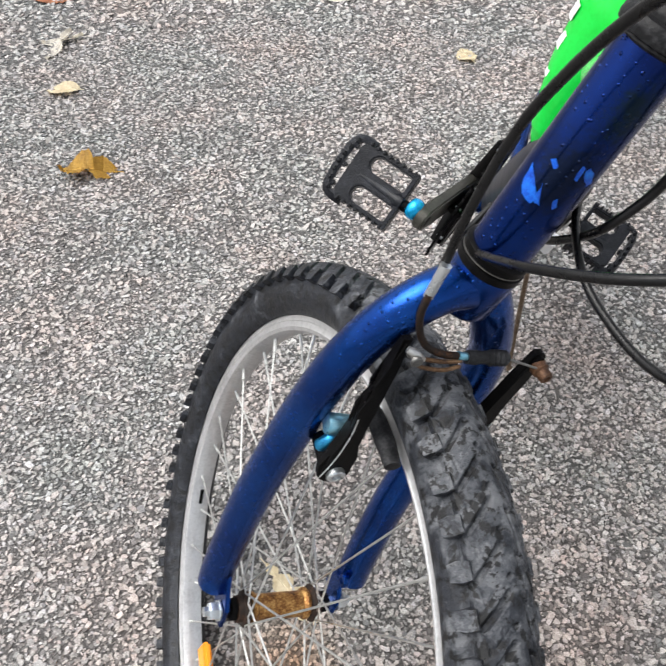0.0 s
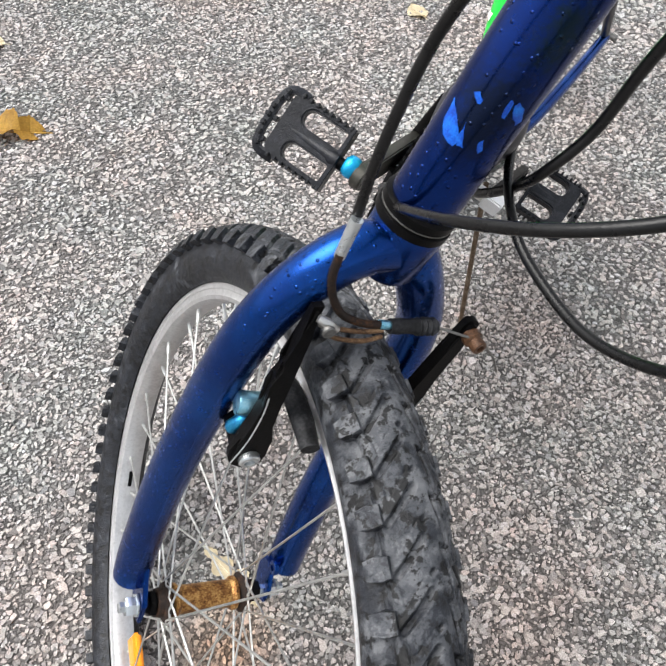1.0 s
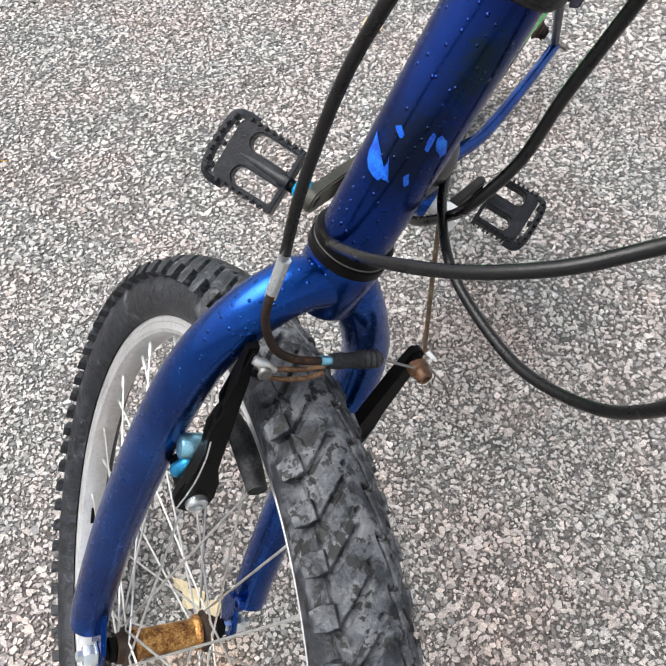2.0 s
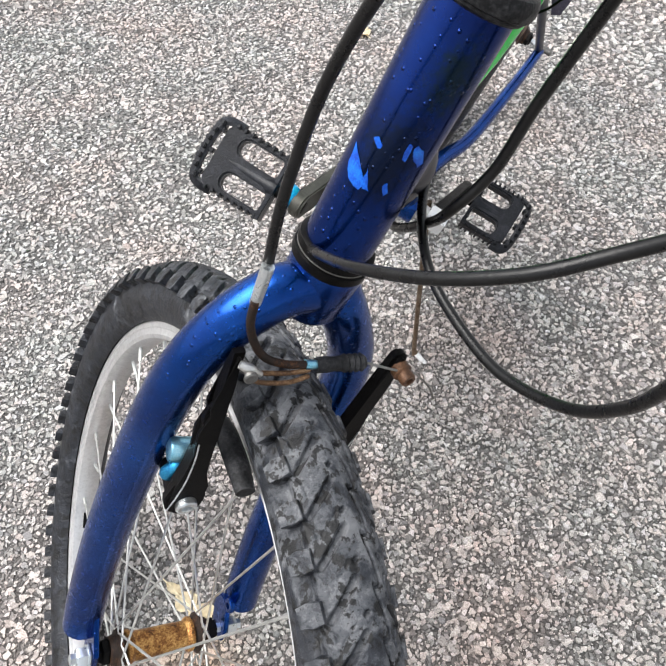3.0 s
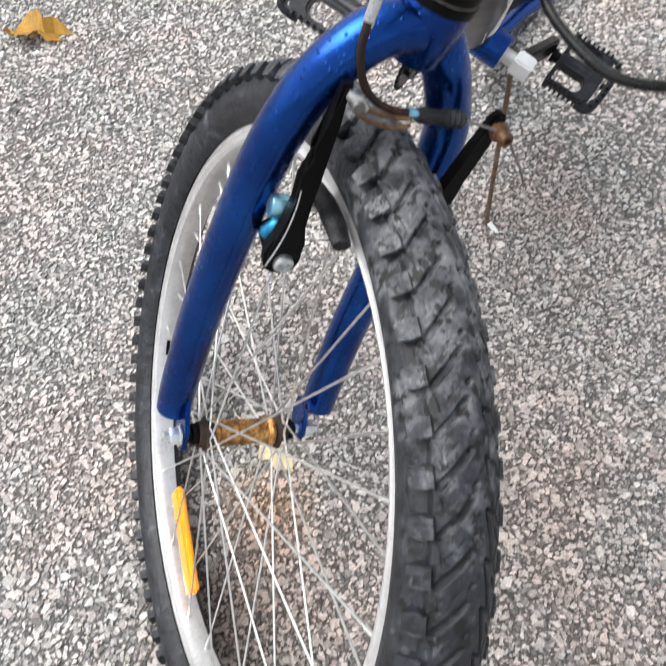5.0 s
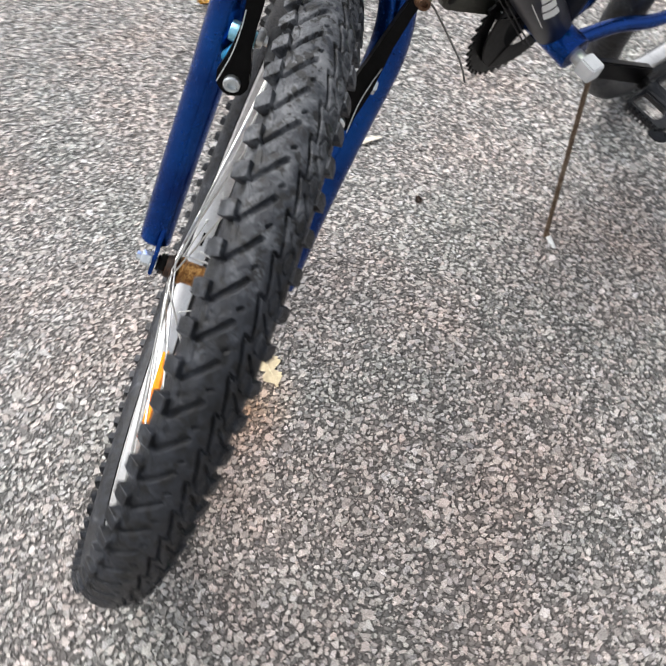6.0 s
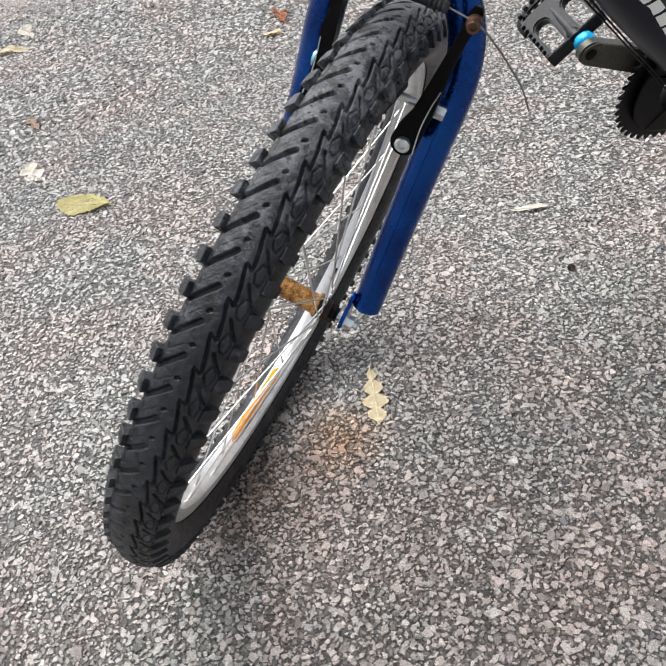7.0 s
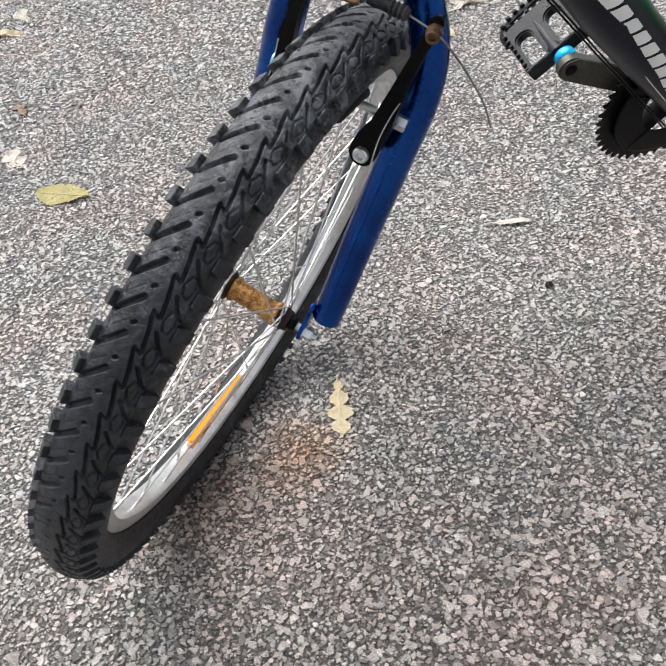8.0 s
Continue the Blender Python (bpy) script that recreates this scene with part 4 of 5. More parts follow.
# ---- frame tubes
down_tube = part("down_tube", tube([(0, -0.352, 0.386), (0.0012, -0.318, 0.349), (0.006, -0.178, 0.189), (0.010, 0.0, 0.004)], [0.0165, 0.0240, 0.0272, 0.024], 28, 6), NAVY, bicycle, "black down tube with worn white lettering", FRAME)
top_tube = part("top_tube", tube([(0.003, -0.330, 0.425), (0.010, -0.273, 0.392), (0.014, -0.115, 0.305), (0.013, 0.055, 0.232)], [0.0130, 0.0135, 0.0165, 0.022], 24, 6), GREEN, bicycle, "bright green top tube", FRAME)
panel = part("seat_panel", tube([(0.013, -0.038, 0.140), (0.0135, -0.034, 0.150), (0.014, -0.029, 0.165), (0.020, -0.011, 0.220), (0.023, 0.009, 0.280), (0.025, 0.022, 0.320), (0.026, 0.032, 0.350)], [0.013, 0.0200, 0.0265, 0.0405, 0.0480, 0.0410, 0.0370], 32, 6), GREEN, bicycle, "bright green flared seat tube", FRAME)
part("seat_tube", tube([(0.010, 0.0, 0.0), (0.012, 0.05, 0.17), (0.014, 0.085, 0.30)], 0.0165, 20, 4), NAVY, bicycle, "dark seat tube", FRAME)
part("bracket_shell", lathe([(0.0205, -0.036), (0.0215, -0.0345), (0.0215, 0.0345), (0.0205, 0.036)], (0, 0, 0), (1, 0, 0), 28), BLUE, bicycle, "blue bottom bracket shell", FRAME)
for s in (-1, 1):
    part("chain_stay", tube([(0.016 * s, 0.015, -0.002), (0.026 * s, 0.09, -0.005), (0.046 * s, 0.17, -0.012), (0.060 * s, 0.31, -0.012), (0.068 * s, 0.425, -0.010)], [0.0105, 0.010, 0.009, 0.0085, 0.0075], 16, 6), BLUE, bicycle, "blue lacquered chain stay", FRAME)
    part("seat_stay", tube([(0.008 * s, 0.095, 0.27), (0.022 * s, 0.20, 0.19), (0.067 * s, 0.43, -0.012)], 0.006, 14, 6), NAVY, bicycle, "dark seat stay", FRAME)

part("rear_wire", tube([(-0.010, 0.02, 0.250), (-0.027, 0.02, 0.268), (-0.034, 0.02, 0.280), (-0.039, 0.02, 0.297), (-0.036, 0.02, 0.312), (-0.034, 0.02, 0.324), (-0.026, 0.02, 0.334), (-0.012, 0.02, 0.338)], 0.0013, 10, 8), BLACK, bicycle, "thin dark rear brake wire", FRAME)
part("wire_ferrule", tube([(-0.0385, 0.02, 0.295), (-0.0365, 0.02, 0.310)], 0.0028, 12, 1), WHITE, bicycle, "white cable end sleeve", FRAME)

# ---- rear wheel in the frame
REAR = FRAME @ Matrix(((-1, 0, 0, 0), (0, 1, 0, 0.445), (0, 0, 1, -0.0148), (0, 0, 0, 1)))
build_wheel(bicycle, REAR, False, STEEL, 0, False)
part("axle_end", lathe([(0.0048, -0.060), (0.0048, -0.086), (0.0040, -0.0868)], (0, 0.445, -0.0148), (1, 0, 0), 14), ZINC_DARK, bicycle, "long threaded end of the rear axle", FRAME)
CALIPER = FRAME @ Matrix(((1, 0, 0, 0), (0, 0, -1, 0.2), (0, 1, 0, 0), (0, 0, 0, 1)))
caliper = part("rear_brake_arm", prism([(-0.015, 0.206), (-0.026, 0.224), (-0.036, 0.224), (-0.045, 0.211), (-0.053, 0.197), (-0.052, 0.178), (-0.043, 0.173), (-0.037, 0.184), (-0.030, 0.196)], 0.007, bevel=0.0015), GUNMETAL, bicycle, "dull violet-grey rear brake arm", CALIPER)
part("pivot_ring", lathe([(0.0050, 0.004), (0.0058, 0.0095), (0.0075, 0.0105), (0.0095, 0.0092), (0.0102, 0.004)], (-0.028, 0.227, 0), (0, 0, 1), 24, cap=False), BLACK, caliper, "black ring round the pivot")
part("pivot_bolt", lathe([(0.0042, 0.0), (0.0042, 0.008), (0.0034, 0.009)], (-0.036, 0.213, 0), (0, 0, 1), 6), ZINC, caliper, "zinc-plated bolt")

# ---- cranks, chain ring, pedals, stand
ring = bmesh.new()
teeth = 46
outline = []
for k in range(teeth):
    a = 2 * math.pi * k / teeth
    w = math.pi / teeth
    for da, rr in ((-0.95, 0.0955), (-0.30, 0.0975), (0.15, 0.1030), (0.45, 0.1026), (0.8, 0.0960)):
        outline.append((rr * math.cos(a + da * w), rr * math.sin(a + da * w)))
hole = [(0.074 * math.cos(2 * math.pi * k / len(outline)), 0.074 * math.sin(2 * math.pi * k / len(outline))) for k in range(len(outline))]
layers = [[ring.verts.new((x, p[0], p[1])) for p in pts] for x in (-0.0015, 0.0015) for pts in (outline, hole)]
nn = len(outline)
for i in range(nn):
    j = (i + 1) % nn
    ring.faces.new((layers[0][i], layers[0][j], layers[1][j], layers[1][i]))
    ring.faces.new((layers[2][i], layers[2][j], layers[3][j], layers[3][i]))
    ring.faces.new((layers[0][i], layers[0][j], layers[2][j], layers[2][i]))
    ring.faces.new((layers[1][i], layers[1][j], layers[3][j], layers[3][i]))
chain_ring = part("chain_ring", ring, BLACK, bicycle, "black toothed chain ring", FRAME @ Matrix.Translation((0.048, 0, 0)), False)
for k in range(5):
    a = 2 * math.pi * k / 5 + 0.3
    part("ring_arm", tube([(0.002, 0.012 * math.cos(a), 0.012 * math.sin(a)), (0.0, 0.083 * math.cos(a), 0.083 * math.sin(a))], [0.0150, 0.0095], 10, 1, squash=0.40), BLACK, chain_ring)
    part("ring_bolt", lathe([(0.0045, -0.004), (0.0045, 0.004), (0.003, 0.005)], (0, 0.074 * math.cos(a), 0.074 * math.sin(a)), (1, 0, 0), 12), ZINC, chain_ring)


def build_pedal(parent, s, at):
    """A plastic cage pedal; s is 1 on the bicycle's right, -1 on its left."""
    def rounded(x0, x1, y0, y1, r0, r1):
        """A rectangle with rounded corners, r0 at its inner end, r1 at its outer one."""
        pts = []
        for cx, cy, r, a0 in ((x1 - r1, y1 - r1, r1, 0), (x0 + r0, y1 - r0, r0, 90), (x0 + r0, y0 + r0, r0, 180), (x1 - r1, y0 + r1, r1, 270)):
            for k in range(5):
                a = radians(a0 + 22.5 * k)
                pts.append((cx + r * math.cos(a), cy + r * math.sin(a)))
        return pts

    bm = bmesh.new()
    rings = [rounded(0.004, 0.086, -0.043, 0.043, 0.003, 0.012),
             rounded(0.010, 0.064, 0.0115, 0.0355, 0.003, 0.011), rounded(0.010, 0.064, -0.0355, -0.0115, 0.003, 0.011)]
    edges = []
    for pts in rings:
        vs = [bm.verts.new((x * s, y, -0.0078)) for x, y in pts]
        edges += [bm.edges.new((vs[k], vs[(k + 1) % len(vs)])) for k in range(len(vs))]
    bmesh.ops.triangle_fill(bm, edges=edges, use_beauty=True)
    up = bmesh.ops.extrude_face_region(bm, geom=bm.faces[:])
    bmesh.ops.translate(bm, verts=[g for g in up["geom"] if isinstance(g, bmesh.types.BMVert)], vec=(0, 0, 0.0156))
    bmesh.ops.recalc_face_normals(bm, faces=bm.faces[:])
    rim_edges = [e for e in bm.edges if len(e.link_faces) == 2 and abs(e.calc_face_angle(0.0) - math.pi / 2) < 0.2 and abs(e.verts[0].co.z - e.verts[1].co.z) < 1e-6]
    bmesh.ops.bevel(bm, geom=rim_edges, offset=0.0022, segments=2, affect="EDGES")
    pedal = part("pedal", bm, PLASTIC, parent, "black plastic cage pedal with toothed edges", FRAME @ Matrix.Translation(at) @ (pose(-0.0017, 0.0045, -0.0060, 38.3, 2.5, 1.0) @ Matrix.Diagonal((0.887, 0.80, 0.88, 1)) if s > 0 else pose(-0.0012, -0.0050, -0.0051, 17.3, 5.1, 2.6) @ Matrix.Diagonal((0.775, 0.93, 0.88, 1))))
    part("spindle_housing", lathe([(0.0070, 0.002 * s), (0.0120, 0.004 * s), (0.0120, 0.012 * s), (0.0095, 0.018 * s), (0.0082, 0.060 * s), (0.0078, 0.070 * s), (0.0060, 0.078 * s), (0.004, 0.080 * s)], (0, 0, 0), (1, 0, 0), 20), PLASTIC, pedal)
    # outer cage bar, bent round the corners, held off the body by short webs
    bar = [(0.070, 0.0445), (0.088, 0.0440), (0.0965, 0.0370), (0.0995, 0.0200), (0.1000, 0.0), (0.0995, -0.0200), (0.0965, -0.0370), (0.088, -0.0440), (0.070, -0.0445)]
    part("cage_bar", tube([(x * s, y, 0.0) for x, y in bar], 0.0042, 8, 4, squash=1.9), PLASTIC, pedal)
    for y in (-0.030, 0.0, 0.030):
        part("cage_web", block((0.012, 0.0075, 0.010), (0.0945 * s, y, 0), None, 0.0015), PLASTIC, pedal)
    stud = finish(block((0.0040, 0.0062, 0.0215), (0, 0, 0), None, 0.0010), "tooth", PLASTIC, False)
    wide_stud = finish(block((0.0060, 0.0072, 0.0215), (0, 0, 0), None, 0.0014), "tooth", PLASTIC, False)
    for y in (-0.0428, 0.0428):
        for k in range(8):
            part("tooth", stud, None, pedal, m=Matrix.Translation(((0.010 + k * 0.0094) * s, y, 0)))
    for k in range(7):
        bend = abs(k - 3) / 3
        part("tooth", wide_stud, None, pedal, m=Matrix.Translation(((0.1010 - 0.0065 * bend ** 2.5) * s, -0.037 + k * 0.01233, 0)))
    for y in (-0.026, 0.026):
        part("cross_plate", block((0.0045, 0.038, 0.023), (0.0055 * s, y, 0.0), None, 0.0012), PLASTIC, pedal)
    part("pedal_axle", lathe([(0.0105, -0.012 * s), (0.0105, -0.006 * s), (0.0085, -0.005 * s), (0.0085, 0.008 * s)], (0, 0, 0), (1, 0, 0), 12), BLACK, pedal)
    return pedal


CR = Vector((0.070, -0.149, 0.066))
CL = Vector((-0.080, 0.144, -0.068))


def crank(end, material, label, hub=0.0185):
    """A flat tapered forging from the bracket out to the pedal's eye, with rounded ends."""
    flat = Vector((0, end.y, end.z))
    run = flat.length
    pts = []
    for k in range(9):
        a = radians(-90 + 22.5 * k)
        pts.append((run + 0.0135 * math.cos(a), 0.0135 * math.sin(a)))
    for k in range(9):
        a = radians(90 + 22.5 * k)
        pts.append((hub * math.cos(a), hub * math.sin(a)))
    ax = flat.normalized()
    side = Vector((1, 0, 0)).cross(ax)
    lead = Vector((end.x - 0.056 * (1 if end.x > 0 else -1), 0, 0)) / run
    ax2 = (ax + lead).normalized()
    nrm = ax2.cross(side)
    start = Vector((0.056 if end.x > 0 else -0.056, 0, 0))
    m = Matrix(((ax2.x, side.x, nrm.x, start.x), (ax2.y, side.y, nrm.y, start.y), (ax2.z, side.z, nrm.z, start.z), (0, 0, 0, 1)))
    arm = part("crank_arm", prism(pts, 0.0125, m, 0.002), material, bicycle, label, FRAME)
    for s in (-1, 1):
        part("eye_recess", lathe([(0.0066, 0.0), (0.0066, 0.0008), (0.005, 0.0011)], end + nrm * 0.0062 * s, nrm * s, 16), BLACK, arm, "dark threaded eye")
    return arm


crank_r = crank(CR, DARK_CRANK, "worn dark metal crank arm")
part("axle_cap", lathe([(0.0085, 0.004), (0.0108, 0.0065), (0.0122, 0.0105), (0.0122, 0.0145), (0.0108, 0.0185), (0.007, 0.021)], CR + Vector((0, 0.003, 0.001)), (1, 0, 0), 20), CYAN, crank_r, "bright blue cap on the pedal thread")
crank_l = crank(CL, BLACK, "black metal crank arm", 0.0115)
# the block's pale colour stands for sky glare on the crank's flat face
part("crank_block", block((0.024, 0.022, 0.022), (-0.062, -0.004, 0.004), None, 0.002), GLARE_ALU, crank_l, "square crank end coloured pale for sky glare")
part("bracket_axle", lathe([(0.009, -0.060), (0.009, 0.060)], (0, 0, 0), (1, 0, 0), 16), STEEL, bicycle, "", FRAME)
part("inner_ring", lathe([(0.050, -0.009), (0.0815, -0.009), (0.0835, -0.0085), (0.0835, -0.0070), (0.0815, -0.0065), (0.050, -0.0065)], (0, 0, 0), (1, 0, 0), 44, cap=False), BLACK, chain_ring, "", None, False)
build_pedal(bicycle, 1, CR + Vector((0.026, 0, 0)))
build_pedal(bicycle, -1, CL + Vector((-0.016, 0, 0)))
stand = part("kickstand", tube([(-0.045, 0.045, -0.025), (-0.060, 0.040, -0.060), (-0.150, 0.002, -0.250), (-0.158, 0.000, -0.261), (-0.163, -0.001, -0.2645)], 0.0036, 10, 5), STAND_STEEL, bicycle, "thin rusty steel kickstand", FRAME)
part("stand_foot", tube([(-0.161, -0.001, -0.2635), (-0.185, -0.004, -0.2705)], 0.004, 12, 1), WHITE, stand, "white rubber foot")

# emblem scraps on the head tube: left-over flakes of a bright blue sticker
random.seed(5)


def flake(outline, proud):
    """A thin scrap on the head tube; outline in degrees from the front (positive to the bicycle's left) and height."""
    bm = bmesh.new()
    vs = []
    pts = []
    for k, (a, z) in enumerate(outline):
        a2, z2 = outline[(k + 1) % len(outline)]
        for f in (0.0, 0.25, 0.5, 0.75) if proud < 0.0002 else (0.0, 0.5):
            w = (2.5 if proud < 0.0002 else 1.0) if f else 0.0
            pts.append((a + (a2 - a) * f + random.uniform(-2, 2) * w, z + (z2 - z) * f + random.uniform(-0.0006, 0.0006) * w))
    for a, z in pts:
        vs.append(bm.verts.new(on_axis(z) + Vector((math.sin(radians(a + 4)), -math.cos(radians(a + 4)), 0)) * (0.0183 + proud)))
    bmesh.ops.triangle_fill(bm, edges=[bm.edges.new((vs[k], vs[(k + 1) % len(vs)])) for k in range(len(vs))], use_beauty=True)
    # keep the scrap on the tube's round skin
    bmesh.ops.subdivide_edges(bm, edges=bm.edges[:], cuts=2, use_grid_fill=True)
    for v in bm.verts:
        off = v.co - on_axis(0.386)
        foot = on_axis(0.386) + AX * off.dot(AX)
        v.co = foot + (v.co - foot).normalized() * (0.0183 + proud)
    bmesh.ops.recalc_face_normals(bm, faces=bm.faces[:])
    return bm


SCRAPS = (
    [(-97, 0.4455), (-92, 0.436), (-77, 0.4305), (-56, 0.4295), (-52, 0.4335), (-64, 0.4380), (-76, 0.4415)],
    [(-60, 0.4425), (-58, 0.4358), (-52, 0.4310), (-42, 0.4315), (-50, 0.4360)],
    [(-73, 0.4539), (-66, 0.4560), (-56, 0.4538), (-60, 0.4512)],
    [(-29, 0.4370), (-25, 0.4398), (-17, 0.4351), (-21, 0.4328)],
    [(-26, 0.4603), (-20, 0.4600), (-18, 0.4520), (-24, 0.4525)],
    [(-17, 0.4590), (-13, 0.4612), (-1, 0.4592), (11, 0.4530), (4, 0.4505), (-7, 0.4533)],
)
for outline in SCRAPS:
    part("sticker_scrap", flake(outline, 0.0003), BLUE_BRIGHT, head_tube, "scrap of bright blue foil sticker")

# worn white lettering on the down tube, kept as plain slanted bars
tube_dir = (Vector((0.010, 0, 0.004)) - Vector((0, -0.352, 0.386))).normalized()
tube_nrm = Vector((1, 0, 0)).cross(tube_dir)
for k in range(14):
    rad = 0.0274 - 0.00008 * k
    cen = Vector((0, -0.352, 0.386)).lerp(Vector((0.010, 0, 0.004)), 0.20 + k * 0.0445)
    bm = bmesh.new()
    vs = []
    for i in range(9):
        phi = radians(180 + 36 - i * 5.6)
        half = 0.0094 if 0 < i < 8 else 0.0078
        for e in (-half, half):
            slant = (i - 4) * 0.0011
            vs.append(bm.verts.new(cen + tube_dir * (e + slant) + (Vector((1, 0, 0)) * math.cos(phi) + tube_nrm * math.sin(phi)) * rad))
    for i in range(8):
        bm.faces.new((vs[2 * i], vs[2 * i + 1], vs[2 * i + 3], vs[2 * i + 2]))
    part("letter_bar", bm, WHITE, down_tube, "worn white bar of lettering")
# a white keyline under the lettering
keyline = bmesh.new()
for k in range(24):
    t0, t1 = 0.18 + k * 0.027, 0.18 + (k + 1) * 0.027 + 0.0005
    ring_v = []
    for t in (t0, t1):
        for ph in (radians(220.0), radians(222.5)):
            ring_v.append(keyline.verts.new(Vector((0, -0.352, 0.386)).lerp(Vector((0.010, 0, 0.004)), t) + (Vector((1, 0, 0)) * math.cos(ph) + tube_nrm * math.sin(ph)) * 0.0279))
    keyline.faces.new((ring_v[0], ring_v[1], ring_v[3], ring_v[2]))
part("letter_keyline", keyline, WHITE, down_tube, "thin white outline of the lettering")
# worn white lettering on the flank of the green seat tube
for side, rows in ((1, ((0.186, 0.0322), (0.212, 0.0389), (0.238, 0.0430), (0.264, 0.0463), (0.290, 0.0472))),):
    for z, r in rows:
        cen = Vector((0.014 + (z - 0.165) * 0.09, -0.029 + (z - 0.165) * 0.33, z))
        bm = bmesh.new()
        vs = []
        for i in range(6):
            ph = radians(-4 + i * 7)
            for e in (-0.0085, 0.0085):
                vs.append(bm.verts.new(cen + Vector((math.cos(ph) * side * (r + 0.0005), -math.sin(ph) * (r + 0.0005), e + i * 0.0008))))
        for i in range(5):
            bm.faces.new((vs[2 * i], vs[2 * i + 1], vs[2 * i + 3], vs[2 * i + 2]))
        part("letter_bar", bm, WHITE, panel, "worn white bar of lettering")
for off, side in ((-0.0345, -0.004), (-0.0375, 0.004)):
    ends = [Vector((0, -0.352, 0.386)).lerp(Vector((0.010, 0, 0.004)), t) + tube_nrm * off + Vector((side, 0, 0)) for t in (0.15, 0.6, 0.97)]
    part("gear_wire", tube(ends, 0.0009, 8, 4), BLACK, bicycle, "thin dark gear wire under the down tube", FRAME)


# ------------------------------------------------------------ fallen leaves
def leaf_material(name, a, b):
    m = speckled(name, [(0.3, a), (0.7, b)], 45.0, (0.55, 0.8), bump=0.3)
    bsdf(m).inputs["Transmission Weight"].default_value = 0.0
    return m


CREAM = leaf_material("dry_cream_leaf", (0.62, 0.52, 0.33), (0.88, 0.80, 0.60))
YELLOW = leaf_material("yellow_leaf", (0.33, 0.28, 0.12), (0.72, 0.66, 0.30))
OCHRE = leaf_material("ochre_leaf", (0.30, 0.15, 0.02), (0.72, 0.45, 0.08))
PALE = leaf_material("pale_leaf", (0.62, 0.57, 0.48), (0.90, 0.87, 0.80))
FADED = leaf_material("faded_leaf", (0.24, 0.17, 0.13), (0.42, 0.30, 0.23))
REDDISH = leaf_material("red_brown_leaf", (0.30, 0.11, 0.05), (0.55, 0.24, 0.12))


def leaf(label, at, heading, length, width, material, lobes=0, curl=0.004, seed=1):
    """A leaf with a midrib and a stalk, lobed or plain, slightly curled, lying on the asphalt."""
    rnd = random.Random(seed)
    bm = bmesh.new()
    n = 36
    left, right, mid = [], [], []
    for i in range(n + 1):
        t = i / n
        w = width / 2 * (math.sin(math.pi * min(1, t * 0.96 + 0.02)) ** 0.75)
        if lobes:
            w *= 0.65 + 0.5 * t
        wl_, wr_ = w * rnd.uniform(0.85, 1.12), w * rnd.uniform(0.85, 1.12)
        if lobes:
            wl_ *= 0.26 + 0.74 * abs(math.sin(math.pi * t * lobes + 0.3)) ** 0.8
            wr_ *= 0.26 + 0.74 * abs(math.sin(math.pi * t * lobes + 0.75)) ** 0.8
        y = (t - 0.5) * length
        zc = 0.0028 + curl * 0.35 * math.sin(t * 5 + seed)
        left.append(bm.verts.new((-wl_, y, zc + curl * (0.5 + 0.5 * math.sin(3 * t + seed)))))
        mid.append(bm.verts.new((0, y, zc)))
        right.append(bm.verts.new((wr_, y, zc + curl * (0.5 + 0.5 * math.cos(4 * t + seed)))))
    for i in range(n):
        bm.faces.new((left[i], mid[i], mid[i + 1], left[i + 1]))
        bm.faces.new((mid[i], right[i], right[i + 1], mid[i + 1]))
    ret = bmesh.ops.solidify(bm, geom=bm.faces[:], thickness=0.0005)
    ob = new("fallen_leaf", finish(bm, "fallen_leaf", material))
    ob.matrix_world = pose(at[0], at[1], 0.0, 0, 0, heading)
    tagged(ob, label, "leaf", "fallen leaves")
    part("midrib", tube([(0, -length * 0.62, 0.003), (0, -length * 0.45, 0.0036), (0, length * 0.1, 0.0036), (0, length * 0.46, 0.0036)], [0.0007, 0.0008, 0.0006, 0.0003], 6, 4), material, ob)
    return ob


leaf("dry cream lobed oak leaf lying flat beside the wheel", (0.0143, 0.0872), 210, 0.100, 0.040, CREAM, 4, 0.004, 1)
leaf("faded yellow oval leaf on the asphalt", (-0.80, 0.40), 100, 0.13, 0.075, YELLOW, 0, 0.006, 2)
leaf("bleached whitish crumpled leaf", (-1.02, 0.478), 70, 0.10, 0.055, PALE, 3, 0.010, 3)
leaf("thin bleached strip of a leaf", (0.117, 0.558), -68, 0.066, 0.017, PALE, 0, 0.003, 4)
leaf("curled ochre-yellow leaf on the asphalt", (-0.225, 0.985), 75, 0.115, 0.088, OCHRE, 2, 0.022, 5)
leaf("small pale yellow leaf", (-0.276, 1.278), 80, 0.075, 0.05, CREAM, 0, 0.008, 6)
leaf("curled whitish leaf on the asphalt", (-0.286, 1.465), 150, 0.12, 0.045, PALE, 2, 0.012, 7)
leaf("small round cream leaf", (0.647, 1.199), 20, 0.055, 0.05, CREAM, 0, 0.006, 8)
leaf("pale curled leaf on the asphalt", (0.42, 1.525), 80, 0.10, 0.04, PALE, 2, 0.010, 9)
leaf("pale crumpled leaf far off", (-1.74, 1.22), 60, 0.10, 0.06, PALE, 2, 0.016, 10)
leaf("pale yellowish leaf far off", (-1.69, 1.09), 110, 0.12, 0.05, CREAM, 2, 0.010, 11)
leaf("orange-brown leaf far off", (-0.815, 1.362), 40, 0.13, 0.06, REDDISH, 2, 0.012, 12)
leaf("small yellowish leaf far off", (-0.777, 1.24), 95, 0.06, 0.04, CREAM, 0, 0.006, 13)
leaf("pale leaf at the far edge", (-0.277, 1.486), 95, 0.10, 0.04, PALE, 2, 0.010, 14)
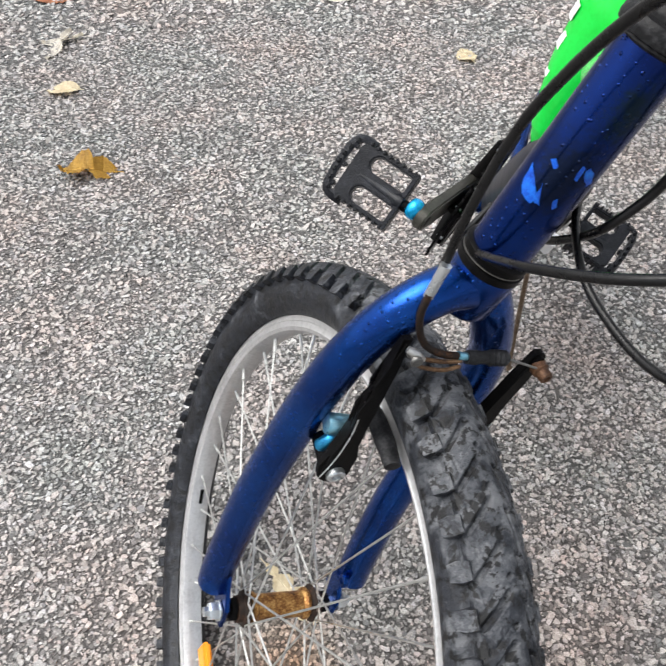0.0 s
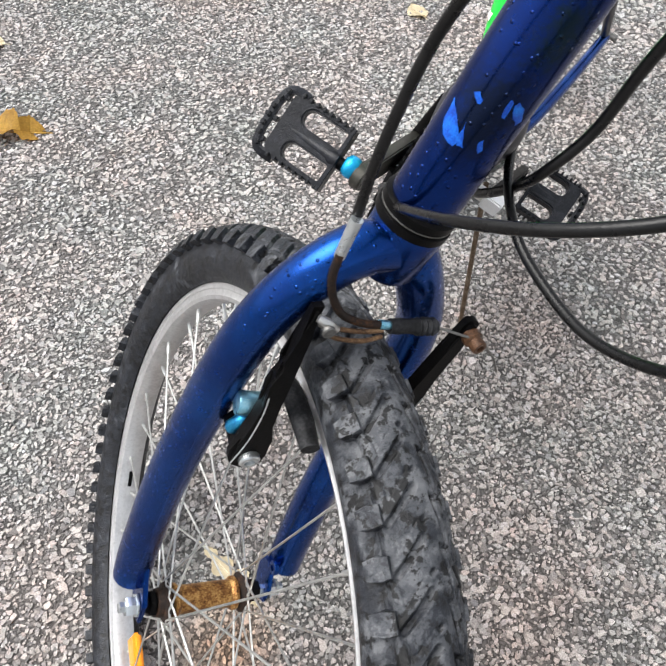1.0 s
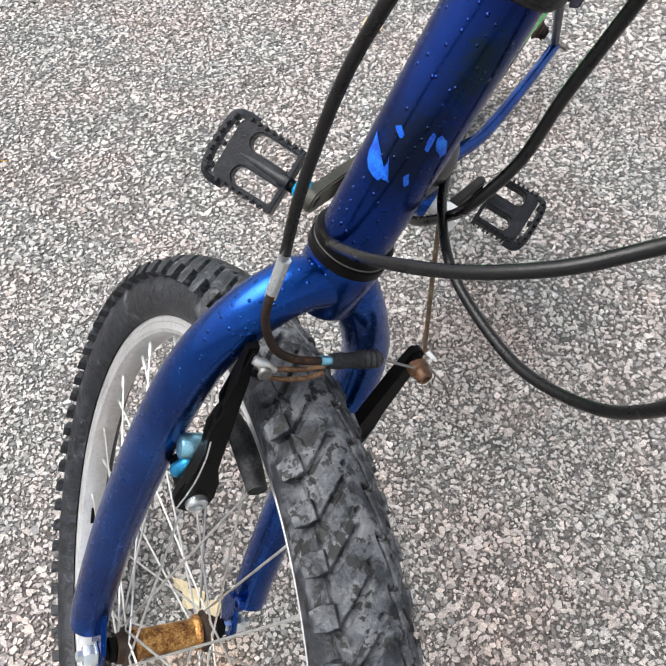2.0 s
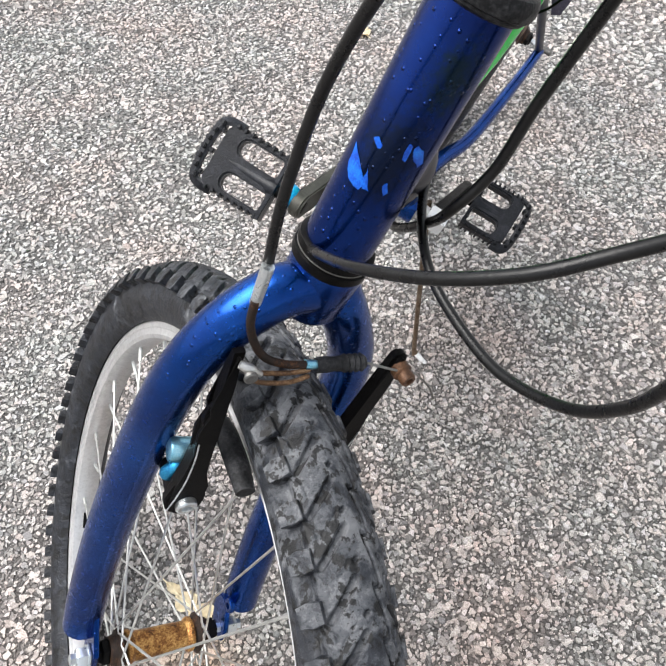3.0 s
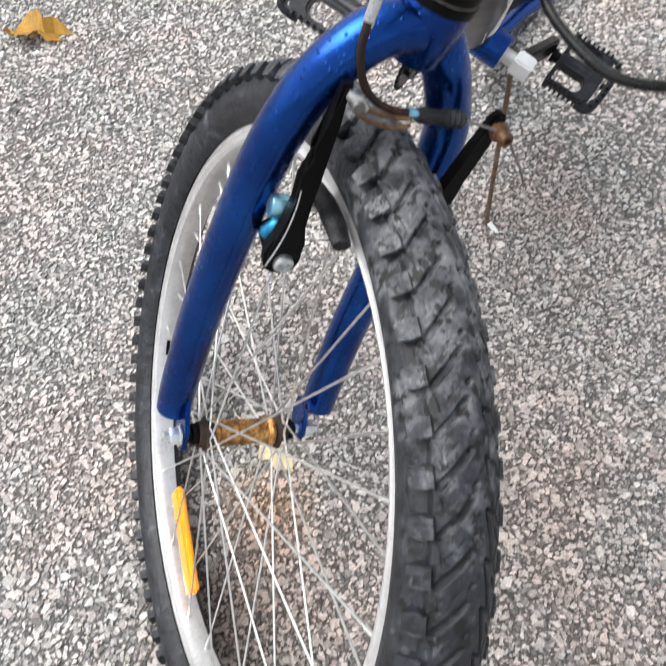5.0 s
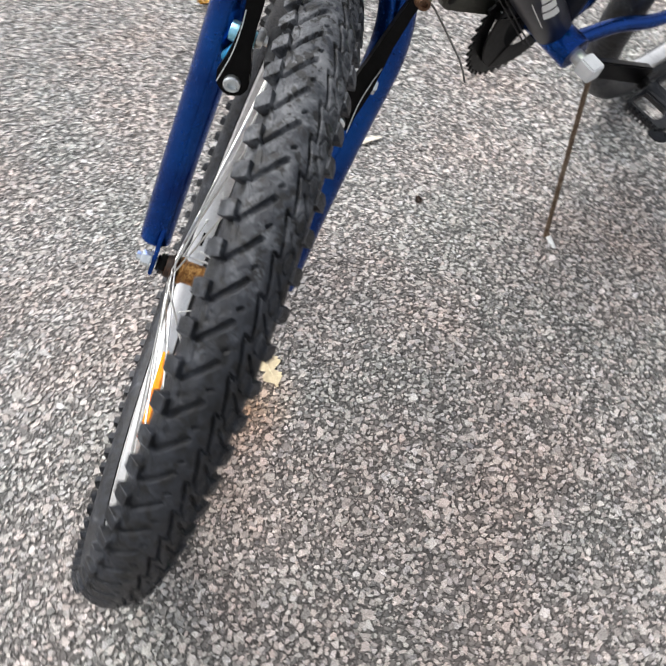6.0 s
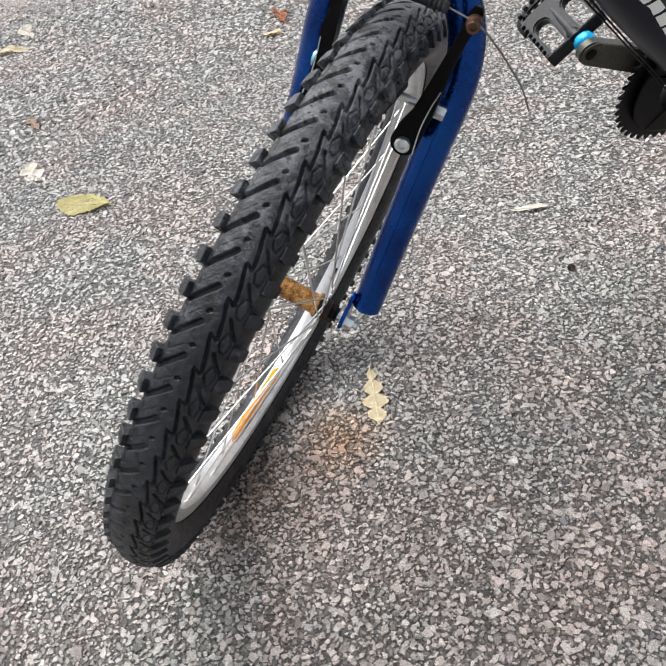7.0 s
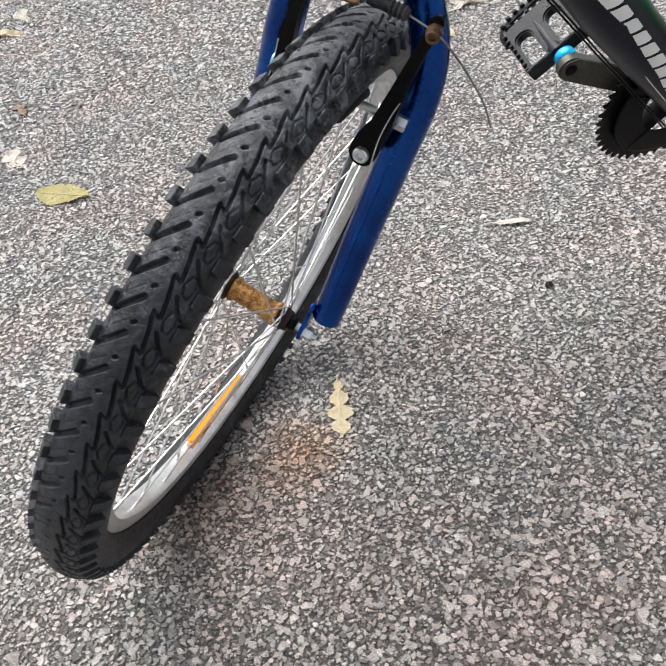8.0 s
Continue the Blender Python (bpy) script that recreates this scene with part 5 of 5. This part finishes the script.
leaf("red-brown leaf at the far edge", (-0.288, 1.70), 90, 0.13, 0.06, REDDISH, 0, 0.008, 15)
leaf("faded red-brown leaf pressed on the asphalt", (-1.218, 0.689), 60, 0.09, 0.04, FADED, 2, 0.003, 18)
leaf("small dark crumb of leaf", (0.216, 0.416), 30, 0.014, 0.012, RUST_DARK, 0, 0.003, 16)

# ------------------------------------------------------------ stone chippings of the asphalt
def chippings(x0, x1, y0, y1, pitch, seed, near, far):
    """Thousands of small faceted stones bedded in the asphalt, one mesh, from near to far metres away; the far ones are simpler and thin out."""
    rng = np.random.default_rng(seed)
    xs, ys = np.meshgrid(np.arange(x0, x1, pitch), np.arange(y0, y1, pitch * 0.87))
    xs = xs + (np.arange(xs.shape[0]) % 2)[:, None] * pitch / 2
    px = (xs + rng.uniform(-0.45, 0.45, xs.shape) * pitch).ravel()
    py = (ys + rng.uniform(-0.45, 0.45, ys.shape) * pitch).ravel()
    dist = np.hypot(px - 0.1, (py - 0.1) * 0.9)
    edge = np.clip((1.0 - np.hypot((px + 0.25) / 2.4, (py - 0.65) / 1.4)) / 0.2, 0, 1)
    keep = (dist >= near) & (dist < far) & (rng.random(px.size) < 0.95 * edge)
    px, py = px[keep], py[keep]
    small = pitch * (0.36 + 0.40 * rng.random(px.size) ** 1.6)
    if near == 0:
        g = int((x1 - x0) * (y1 - y0) / 0.0057 ** 2)
        gx, gy = rng.uniform(x0, x1, g), rng.uniform(y0, y1, g)
        inside = np.hypot(gx - 0.1, (gy - 0.1) * 0.9) < far
        px, py = np.concatenate([px, gx[inside]]), np.concatenate([py, gy[inside]])
        small = np.concatenate([small, rng.uniform(0.0008, 0.0019, inside.sum())])
    # a sprinkling of larger flakes among them
    m = int((x1 - x0) * (y1 - y0) / 0.017 ** 2 * 0.9)
    bx, by = rng.uniform(x0, x1, m), rng.uniform(y0, y1, m)
    far_b = np.hypot(bx - 0.1, (by - 0.1) * 0.9)
    keep = (far_b >= near) & (far_b < far) & (rng.random(m) < np.clip((1.0 - np.hypot((bx + 0.25) / 2.4, (by - 0.65) / 1.4)) / 0.2, 0, 1))
    bx, by = bx[keep], by[keep]
    big = 0.0038 + 0.0048 * rng.random(bx.size) ** 1.9
    px, py = np.concatenate([px, bx]), np.concatenate([py, by])
    size = np.concatenate([small, big])[:, None]
    n = px.size
    k = 5
    base = rng.uniform(0, 2 * np.pi, (n, 1)) + np.arange(k)[None] * 2 * np.pi / k + rng.uniform(-0.46, 0.46, (n, k))
    rad = size * rng.uniform(0.66, 1.30, (n, k))
    turn = rng.uniform(0, np.pi, (n, 1))
    stretch = rng.uniform(0.5, 1.0, (n, 1))
    lx, ly = rad * np.cos(base), rad * np.sin(base) * stretch
    ox, oy = lx * np.cos(turn) - ly * np.sin(turn), lx * np.sin(turn) + ly * np.cos(turn)
    high = rng.uniform(-0.0005, 0.0007, (n, 1)) + size * 0.10
    tx, ty = rng.normal(0, 0.24, (2, n, 1))
    low = np.stack([px[:, None] + ox, py[:, None] + oy, np.full_like(ox, -0.0026)], -1)
    top = np.stack([px[:, None] + ox * 0.88, py[:, None] + oy * 0.88, high + (ox * tx + oy * ty) * 0.88], -1)
    layers = [low, top]
    r = len(layers)
    verts = np.concatenate(layers, 1).reshape(-1, 3)
    off = np.arange(n)[:, None] * (r * k)
    i = np.arange(k)
    q = np.stack([i, (i + 1) % k, k + (i + 1) % k, k + i], -1)
    quads = (np.concatenate([q + k * e for e in range(r - 1)])[None] + off[:, :, None]).reshape(-1, 4)
    caps = np.arange((r - 1) * k, r * k)[None] + off
    me = bpy.data.meshes.new("stone_chippings")
    loops = np.concatenate([quads.ravel(), caps.ravel()])
    sizes = np.concatenate([np.full(len(quads), 4), np.full(n, k)])
    me.vertices.add(len(verts))
    me.vertices.foreach_set("co", verts.ravel())
    me.loops.add(len(loops))
    me.loops.foreach_set("vertex_index", loops.astype(np.int32))
    me.polygons.add(len(sizes))
    me.polygons.foreach_set("loop_start", np.concatenate([[0], np.cumsum(sizes)[:-1]]).astype(np.int32))
    me.polygons.foreach_set("use_smooth", np.zeros(len(sizes), dtype=bool))
    me.update(calc_edges=True)
    me.validate()
    me.materials.append(CHIPS)
    return me


for near, far, pitch, box in ((0.0, 0.56, 0.0072, (-0.48, 0.67, -0.56, 0.75)), (0.56, 1.25, 0.0086, (-1.2, 1.35, -0.76, 1.5)), (1.25, 2.9, 0.0138, (-2.66, 2.16, -0.76, 2.06))):
    chips = new("stone_chippings", chippings(*box, pitch, 3, near, far))
    tagged(chips, "pale grey and beige stone chips bedded in the asphalt", "gravel", kind="stuff")
